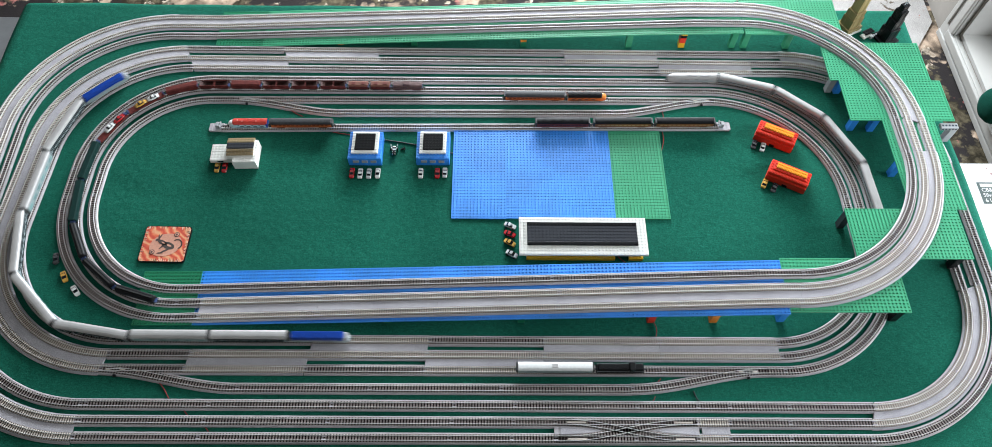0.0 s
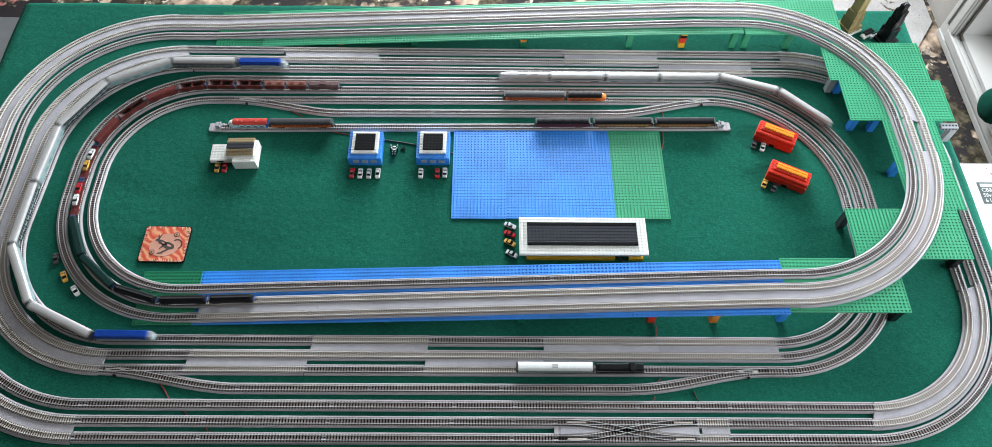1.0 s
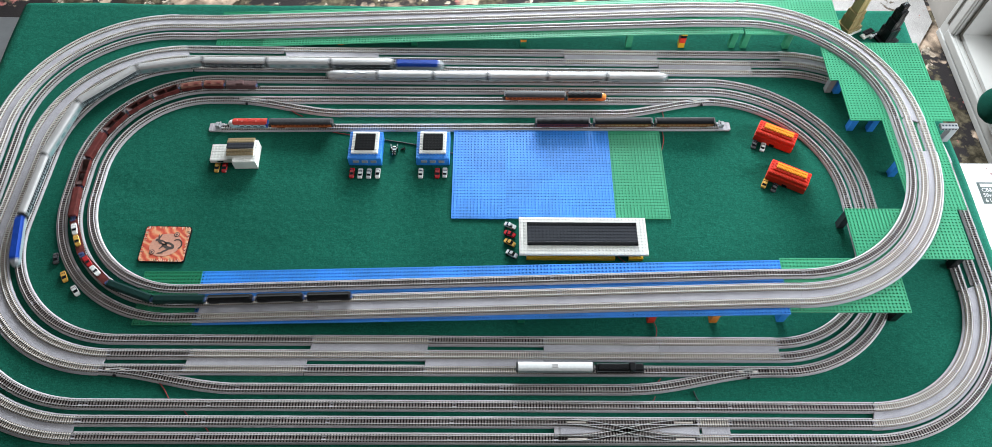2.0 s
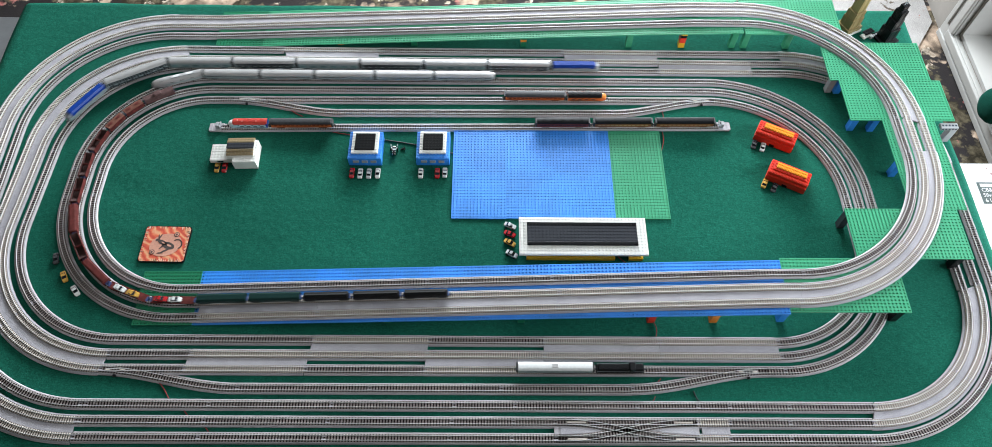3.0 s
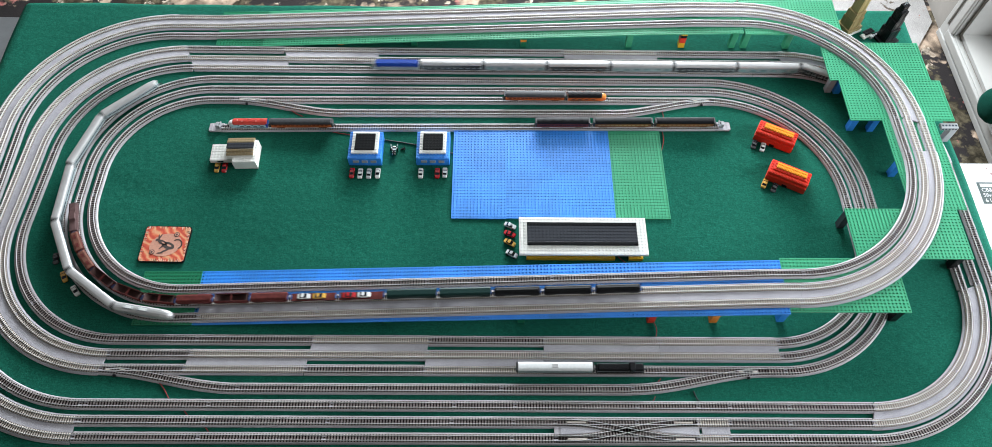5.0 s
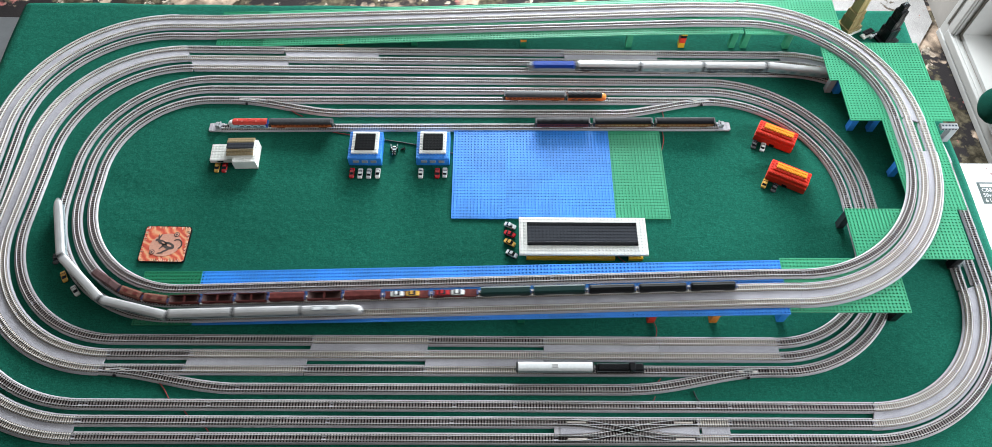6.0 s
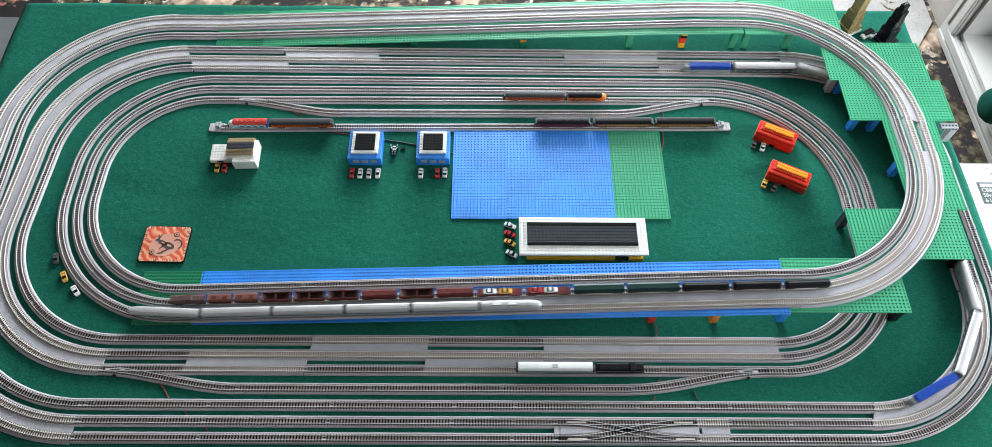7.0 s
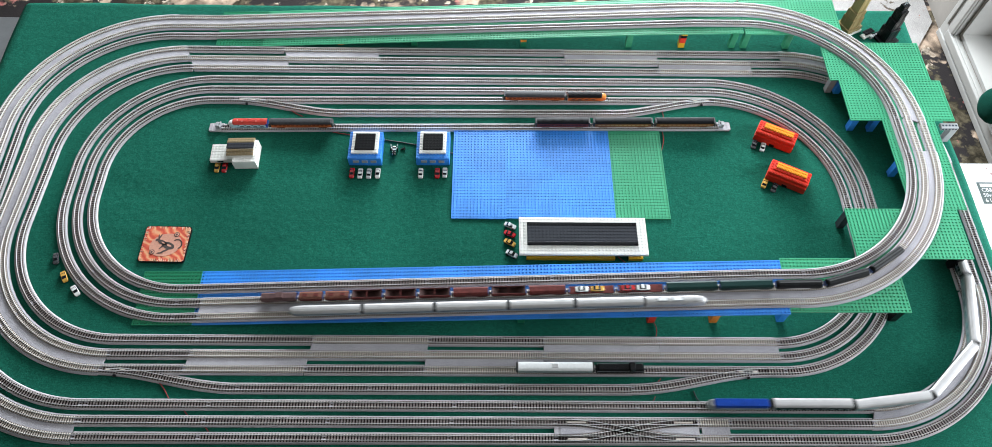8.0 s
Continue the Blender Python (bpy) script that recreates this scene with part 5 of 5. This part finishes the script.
def train_box():
    """Low white stool with the white carton of a train set on it."""
    st = thing("low_stool", "plain white low stool beside the table", "stool", pose(2.235, 0.46, FLOOR))
    bm = bmesh.new()
    box(bm, -0.20, 0.20, -0.20, 0.20, 0.50, 0.53, bevel=0.004)
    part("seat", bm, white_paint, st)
    for x in (-0.17, 0.17):
        for y in (-0.17, 0.17):
            bm = bmesh.new()
            box(bm, x - 0.016, x + 0.016, y - 0.016, y + 0.016, 0, 0.50, bevel=0.002)
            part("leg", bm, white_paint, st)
    root = thing("train_set_box", "white cardboard train set box with grey label panel", "box", pose(2.225, 0.475, FLOOR + 0.5302))
    bm = bmesh.new()
    box(bm, -0.185, 0.185, -0.225, 0.218, 0, 0.09, bevel=0.0015)
    part("carton", bm, card_white, root)
    bm = bmesh.new()
    box(bm, -0.138, 0.02, 0.092, 0.158, 0.0895, 0.0906)
    part("label_panel", bm, label_grey, root, "grey-green printed label panel")
    for i, (w, y) in enumerate(((0.035, 0.148),)):
        bm = bmesh.new()
        box(bm, -0.131, -0.131 + w, y - 0.005, y + 0.005, 0.0904, 0.0910)
        part("print_bar", bm, card_white, root)
    for words, y in (("CB&Q", 0.131), ("Silver", 0.115), ("6 Unit", 0.099)):
        cu = bpy.data.curves.new("print", "FONT")
        cu.body, cu.size, cu.extrude = words, 0.0155, 0.0003
        tmp = bpy.data.objects.new("print", cu)
        me = bpy.data.meshes.new_from_object(tmp)
        bpy.data.objects.remove(tmp)
        me.materials.clear()
        me.materials.append(card_white)
        ob = new("print_line", me)
        ob.parent = root
        ob.matrix_basis = pose(-0.132, y - 0.002, 0.0909)
    bm = bmesh.new()
    for x0, y0, x1, y1 in ((-0.125, 0.170, -0.095, 0.205), (-0.095, 0.205, -0.085, 0.172), (-0.105, 0.188, -0.06, 0.180)):
        d = Vector((x1 - x0, y1 - y0)).normalized()
        n = Vector((-d.y, d.x)) * 0.003
        vs = [bm.verts.new((x, y, 0.0905)) for x, y in ((x0 - n.x, y0 - n.y), (x1 - n.x, y1 - n.y), (x1 + n.x, y1 + n.y), (x0 + n.x, y0 + n.y))]
        ws = [bm.verts.new((v.co.x, v.co.y, 0.0897)) for v in vs]
        bm.faces.new(vs), bm.faces.new(ws[::-1])
        for k in range(4):
            bm.faces.new((vs[k], vs[(k + 1) % 4], ws[(k + 1) % 4], ws[k]))
    part("emblem", bm, pale_pink, root, "faint pink printed emblem")


card_white = mat("white_card", (0.62, 0.61, 0.61), 0.6, grain=80, amount=0.02)
label_grey = mat("grey_green_print", (0.045, 0.065, 0.06), 0.5, grain=80, amount=0.04)
pale_pink = mat("pale_pink_print", (0.72, 0.50, 0.52), 0.5, grain=80, amount=0.04)
train_box()


# ---------------------------------------------------------------- brick-built tower models behind the raised line
gold_pl = plastic("dark_tan_plastic", (0.27, 0.20, 0.085))


def tower(name, label, x, y, rz, tiers, spire, material, base_m):
    root = thing(name, label, "brick model", pose(x, y, 0, 0, 0, rz))
    bm = bmesh.new()
    box(bm, -0.026, 0.026, -0.026, 0.026, 0.0, 0.0064, bevel=0.0006)
    part("base", bm, base_m, root)
    z = 0.0064
    for w, d, h in tiers:
        bm = bmesh.new()
        box(bm, -w / 2, w / 2, -d / 2, d / 2, z, z + h, bevel=0.0006)
        tier = part("tier", bm, material, root)
        for s in (-1, 1):
            for u in (-0.25, 0.25):
                bm = bmesh.new()
                box(bm, u * w - w * 0.09, u * w + w * 0.09, s * d / 2 - 0.0008, s * d / 2 + 0.0010, z + 0.001, z + h - 0.002)
                part("rib", bm, material, tier)
                bm = bmesh.new()
                box(bm, s * w / 2 - 0.0008, s * w / 2 + 0.0010, u * d - d * 0.09, u * d + d * 0.09, z + 0.001, z + h - 0.002)
                part("rib", bm, material, tier)
        z += h
    for dx in spire:
        bm = bmesh.new()
        cyl(bm, dx, 0, z, z + 0.03, 0.0016, 8, 0.0008)
        part("mast", bm, grey_pl if len(spire) > 1 else material, root)


tower("gold_skyscraper_model", "dark tan brick model of a stepped skyscraper", 1.800, 1.060, 28, ((0.050, 0.046, 0.012), (0.040, 0.036, 0.030), (0.036, 0.032, 0.022), (0.028, 0.026, 0.060), (0.018, 0.018, 0.012)), (0,), gold_pl, white_pl)
tower("black_skyscraper_model", "black brick model of a stepped skyscraper with masts", 1.893, 1.022, 25, ((0.034, 0.034, 0.040), (0.030, 0.026, 0.030), (0.022, 0.026, 0.030), (0.020, 0.014, 0.018)), (-0.004, 0.004), black_pl, black_pl)


# ---------------------------------------------------------------- painted coaster
def coaster():
    root = thing("painted_coaster", "orange-red painted square coaster with an animal picture on black cork", "coaster", pose(0.0815, 0.3685, 0, 0, 0, -1.0))
    def rounded(hx, hy, z0, z1, r=0.008):
        bm = bmesh.new()
        ring = []
        for cx, cy, a0 in ((1, 1, 0), (-1, 1, 90), (-1, -1, 180), (1, -1, 270)):
            for i in range(6):
                a = radians(a0 + 18 * i)
                ring.append((cx * (hx - r) + r * math.cos(a), cy * (hy - r) + r * math.sin(a)))
        low, top = [[bm.verts.new((x, y, z)) for x, y in ring] for z in (z0, z1)]
        bm.faces.new(top), bm.faces.new(low[::-1])
        for i in range(len(ring)):
            j = (i + 1) % len(ring)
            bm.faces.new((low[i], low[j], top[j], top[i]))
        return bm
    part("backing", rounded(0.0525, 0.0465, 0, 0.0042), black_pl, root, "black cork backing")
    part("picture", rounded(0.0508, 0.0448, 0.0042, 0.0047, 0.007), coaster_art(), root)
    rnd = random.Random(5)
    for material, name in ((mat("cream_brush_paint", (0.80, 0.66, 0.52), 0.6), "brush_fringe"), (mat("black_brush_paint", (0.02, 0.015, 0.015), 0.6), "brush_fringe")):
        bm = bmesh.new()
        for side in range(4):
            n = 26 if side % 2 == 0 else 23
            half, edge = ((0.047, 0.0446) if side % 2 == 0 else (0.041, 0.0506))
            for i in range(n):
                if rnd.random() < 0.30:
                    continue
                u = -half + 2 * half * (i + rnd.random() * 0.7) / n
                d = rnd.uniform(0.003, 0.010)
                w = rnd.uniform(0.0005, 0.0009)
                tri = [(u - w, edge), (u + w, edge), (u + rnd.uniform(-0.003, 0.003), edge - d)]
                sgn = 1 if side < 2 else -1
                tri = [((x, y * sgn) if side % 2 == 0 else (y * sgn, x)) for x, y in tri]
                vs = [bm.verts.new((x, y, 0.0049)) for x, y in tri]
                ws = [bm.verts.new((x, y, 0.0046)) for x, y in tri]
                bm.faces.new(vs), bm.faces.new(ws[::-1])
                for q in range(3):
                    bm.faces.new((vs[q], ws[q], ws[(q + 1) % 3], vs[(q + 1) % 3]))
        part(name, bm, material, root)

    def blob(pts, m, z=0.0048, name="painted_shape"):
        bm = bmesh.new()
        top = [bm.verts.new((x, y, z + 0.0003)) for x, y in pts]
        low = [bm.verts.new((x, y, z - 0.0003)) for x, y in pts]
        bm.faces.new(top), bm.faces.new(low[::-1])
        for i in range(len(pts)):
            j = (i + 1) % len(pts)
            bm.faces.new((top[i], low[i], low[j], top[j]))
        part(name, bm, m, root)

    def oval(cx, cy, rx, ry, tilt=0.0, n=18):
        c, s = math.cos(tilt), math.sin(tilt)
        return [(cx + rx * math.cos(a) * c - ry * math.sin(a) * s, cy + rx * math.cos(a) * s + ry * math.sin(a) * c) for a in (2 * math.pi * i / n for i in range(n))]
    dark = mat("dark_brown_paint", (0.06, 0.045, 0.04), 0.6)
    pale = mat("pale_pink_paint", (0.56, 0.27, 0.19), 0.6)
    blob(oval(0.002, -0.003, 0.036, 0.029, 0.3), pale, 0.0049, "painted_ground")
    blob(oval(0.009, -0.005, 0.015, 0.0085, -0.35), dark, 0.0054)
    blob(oval(-0.006, 0.003, 0.012, 0.0050, -0.45), dark, 0.0054)
    blob(oval(-0.018, 0.010, 0.0055, 0.0026, 0.45), dark, 0.0055)
    blob(oval(-0.013, 0.019, 0.0014, 0.0060, -0.35), dark, 0.0054)
    blob(oval(-0.017, 0.018, 0.0013, 0.0055, 0.15), dark, 0.0054)
    blob(oval(-0.006, -0.009, 0.0070, 0.0014, 0.9), dark, 0.0054)
    blob(oval(0.004, -0.018, 0.0100, 0.0020, 0.5), dark, 0.0054)
    blob(oval(-0.006, -0.024, 0.0070, 0.0015, 0.1), dark, 0.0054)
    blob(oval(0.011, -0.005, 0.0060, 0.0022, -0.35), pale, 0.0058)
    blob(oval(-0.004, 0.002, 0.0050, 0.0014, -0.45), pale, 0.0058)
    for i in range(8):
        a = -0.9 + i * 0.42
        blob(oval(0.027 + 0.0115 * math.cos(a), -0.001 + 0.012 * math.sin(a), 0.0034, 0.0014, a + 1.57, 8), dark, 0.0054)
    for x, y in ((0.022, 0.024), (-0.024, -0.022)):
        blob(oval(x, y, 0.0062, 0.0062), dark, 0.0054)
        blob(oval(x, y, 0.0044, 0.0044), pale, 0.0058)
        blob(oval(x, y, 0.0024, 0.0024), dark, 0.0062)


def coaster_art():
    m = mat("orange_red_art", (0.60, 0.10, 0.05), 0.55, grain=300, amount=0.25, blotch=40, blotch_amount=0.25)
    nt = m.node_tree
    b = nt.nodes["Principled BSDF"]
    shade = b.inputs["Base Color"].links[0].from_socket
    tc = nt.nodes.new("ShaderNodeTexCoord")
    w = nt.nodes.new("ShaderNodeTexWave")
    w.inputs["Scale"].default_value, w.inputs["Distortion"].default_value, w.inputs["Detail"].default_value = 26, 9, 3
    w.bands_direction = "DIAGONAL"
    nt.links.new(tc.outputs["Object"], w.inputs["Vector"])
    ramp = nt.nodes.new("ShaderNodeValToRGB")
    ramp.color_ramp.elements[0].color = (0.50, 0.05, 0.03, 1)
    ramp.color_ramp.elements[1].color = (0.75, 0.42, 0.22, 1)
    e = ramp.color_ramp.elements.new(0.5)
    e.color = (0.70, 0.16, 0.07, 1)
    nt.links.new(w.outputs["Fac"], ramp.inputs[0])
    mx = nt.nodes.new("ShaderNodeMixRGB")
    mx.inputs[0].default_value = 0.75
    nt.links.new(shade, mx.inputs[1]), nt.links.new(ramp.outputs[0], mx.inputs[2])
    nt.links.new(mx.outputs[0], b.inputs["Base Color"])
    return m


coaster()


# ---------------------------------------------------------------- wires
def wire(pts, material, label, r=0.0009):
    cu = bpy.data.curves.new("wire", "CURVE")
    cu.dimensions, cu.bevel_depth, cu.bevel_resolution = "3D", r, 2
    sp = cu.splines.new("BEZIER")
    sp.bezier_points.add(len(pts) - 1)
    for b, p in zip(sp.bezier_points, pts):
        b.co, b.handle_left_type, b.handle_right_type = p, "AUTO", "AUTO"
    tmp = bpy.data.objects.new("wire", cu)
    me = bpy.data.meshes.new_from_object(tmp)
    bpy.data.objects.remove(tmp)
    me.materials.clear()
    me.materials.append(material)
    return tagged(new("wire", me), label, "wire")


wire_red = mat("red_wire_insulation", (0.22, 0.012, 0.015), 0.45)
wire_black = mat("black_wire_insulation", (0.015, 0.015, 0.015), 0.45)
for pts, m, word in (
        (((0.137, 0.048, 0.001), (0.149, 0.036, 0.001), (0.167, 0.012, 0.001)), wire_red, "red"),
        (((0.202, -0.012, 0.001), (0.208, -0.018, 0.001), (0.216, -0.026, 0.001)), wire_red, "red"),
        (((0.252, -0.046, 0.001), (0.258, -0.053, 0.001), (0.268, -0.068, 0.001)), wire_red, "red"),
        (((1.166, 0.188, 0.010), (1.176, 0.168, 0.003), (1.172, 0.145, 0.001)), wire_red, "red"),
        (((1.174, 0.058, 0.001), (1.166, 0.050, 0.001), (1.160, 0.044, 0.001)), wire_red, "red"),
        (((1.158, 0.020, 0.001), (1.155, 0.014, 0.001), (1.152, 0.008, 0.001)), wire_red, "red"),
        (((1.238, 0.032, 0.001), (1.243, 0.016, 0.001), (1.253, 0.004, 0.001)), wire_black, "black"),
        (((0.303, 0.766, 0.001), (0.323, 0.750, 0.001), (0.345, 0.738, 0.001)), wire_red, "red"),
        (((1.254, 0.772, 0.001), (1.256, 0.755, 0.001), (1.256, 0.735, 0.001)), wire_red, "red"),
        (((1.249, 0.698, 0.001), (1.248, 0.671, 0.001), (1.240, 0.640, 0.001)), wire_red, "red"),
        (((0.553, 0.667, 0.001), (0.591, 0.661, 0.001), (0.640, 0.652, 0.001)), wire_black, "black"),
        (((0.716, 0.632, 0.001), (0.722, 0.629, 0.001), (0.728, 0.628, 0.001)), wire_black, "black"),
        (((0.425, 0.690, 0.001), (0.445, 0.686, 0.001), (0.478, 0.680, 0.001)), wire_red, "red"),
        (((1.100, 0.350, 0.004), (1.118, 0.333, 0.002), (1.127, 0.326, 0.001)), wire_red, "red")):
    wire(pts, m, "thin " + word + " feeder wire lying on the cloth", 0.0014 if word == "black" else 0.0010)

# light grey storage crate on the carpet beyond the corner of the table
crate_grey = mat("grey_lid_plastic", (0.10, 0.103, 0.106), 0.5, grain=60, amount=0.05)
crate = thing("storage_crate", "grey plastic storage crate on the carpet", "crate", pose(-1.02, 1.41, FLOOR))
bm = bmesh.new()
box(bm, -0.30, 0.30, -0.28, 0.28, 0.0, 0.10, bevel=0.008)
part("crate_body", bm, grey_pl, crate)
bm = bmesh.new()
box(bm, -0.31, 0.31, -0.29, 0.29, 0.101, 0.125, bevel=0.006)
part("lid", bm, crate_grey, crate)

# loose flat bricks lying between the two towers
loose = thing("flat_brick_stack", "white, grey and black flat bricks lying between the towers", "toy bricks", pose(1.852, 1.036, 0, 0, 0, 28))
brick(loose, -0.008, 0.0, 0.0, 4, 2, white_pl, 0.0032)
brick(loose, 0.004, 0.006, 0.0034, 4, 2, black_pl, 0.0032)
brick(loose, 0.006, -0.012, 0.0, 3, 1, grey_pl, 0.0064)


# ---------------------------------------------------------------- what moves
def motions():
    for ob, back, L, turned in BLUE_TRAIN:
        roll(ob, ROUTES[2], (lambda t: head_blue(t)), back, L, reverse=True, turned=turned)
    for ob, back, L, _ in FREIGHT_TRAIN:
        roll(ob, ROUTES[1], head_freight, back, L, inset=0.017)
    for ob, back, L in LOADS:
        roll(ob, ROUTES[1], head_freight, back, L, lift=0.0095, inset=0.030)
    for ob, back, L, _ in SILVER_TRAIN:
        roll(ob, ROUTES[0], head_silver, back, L)


motions()
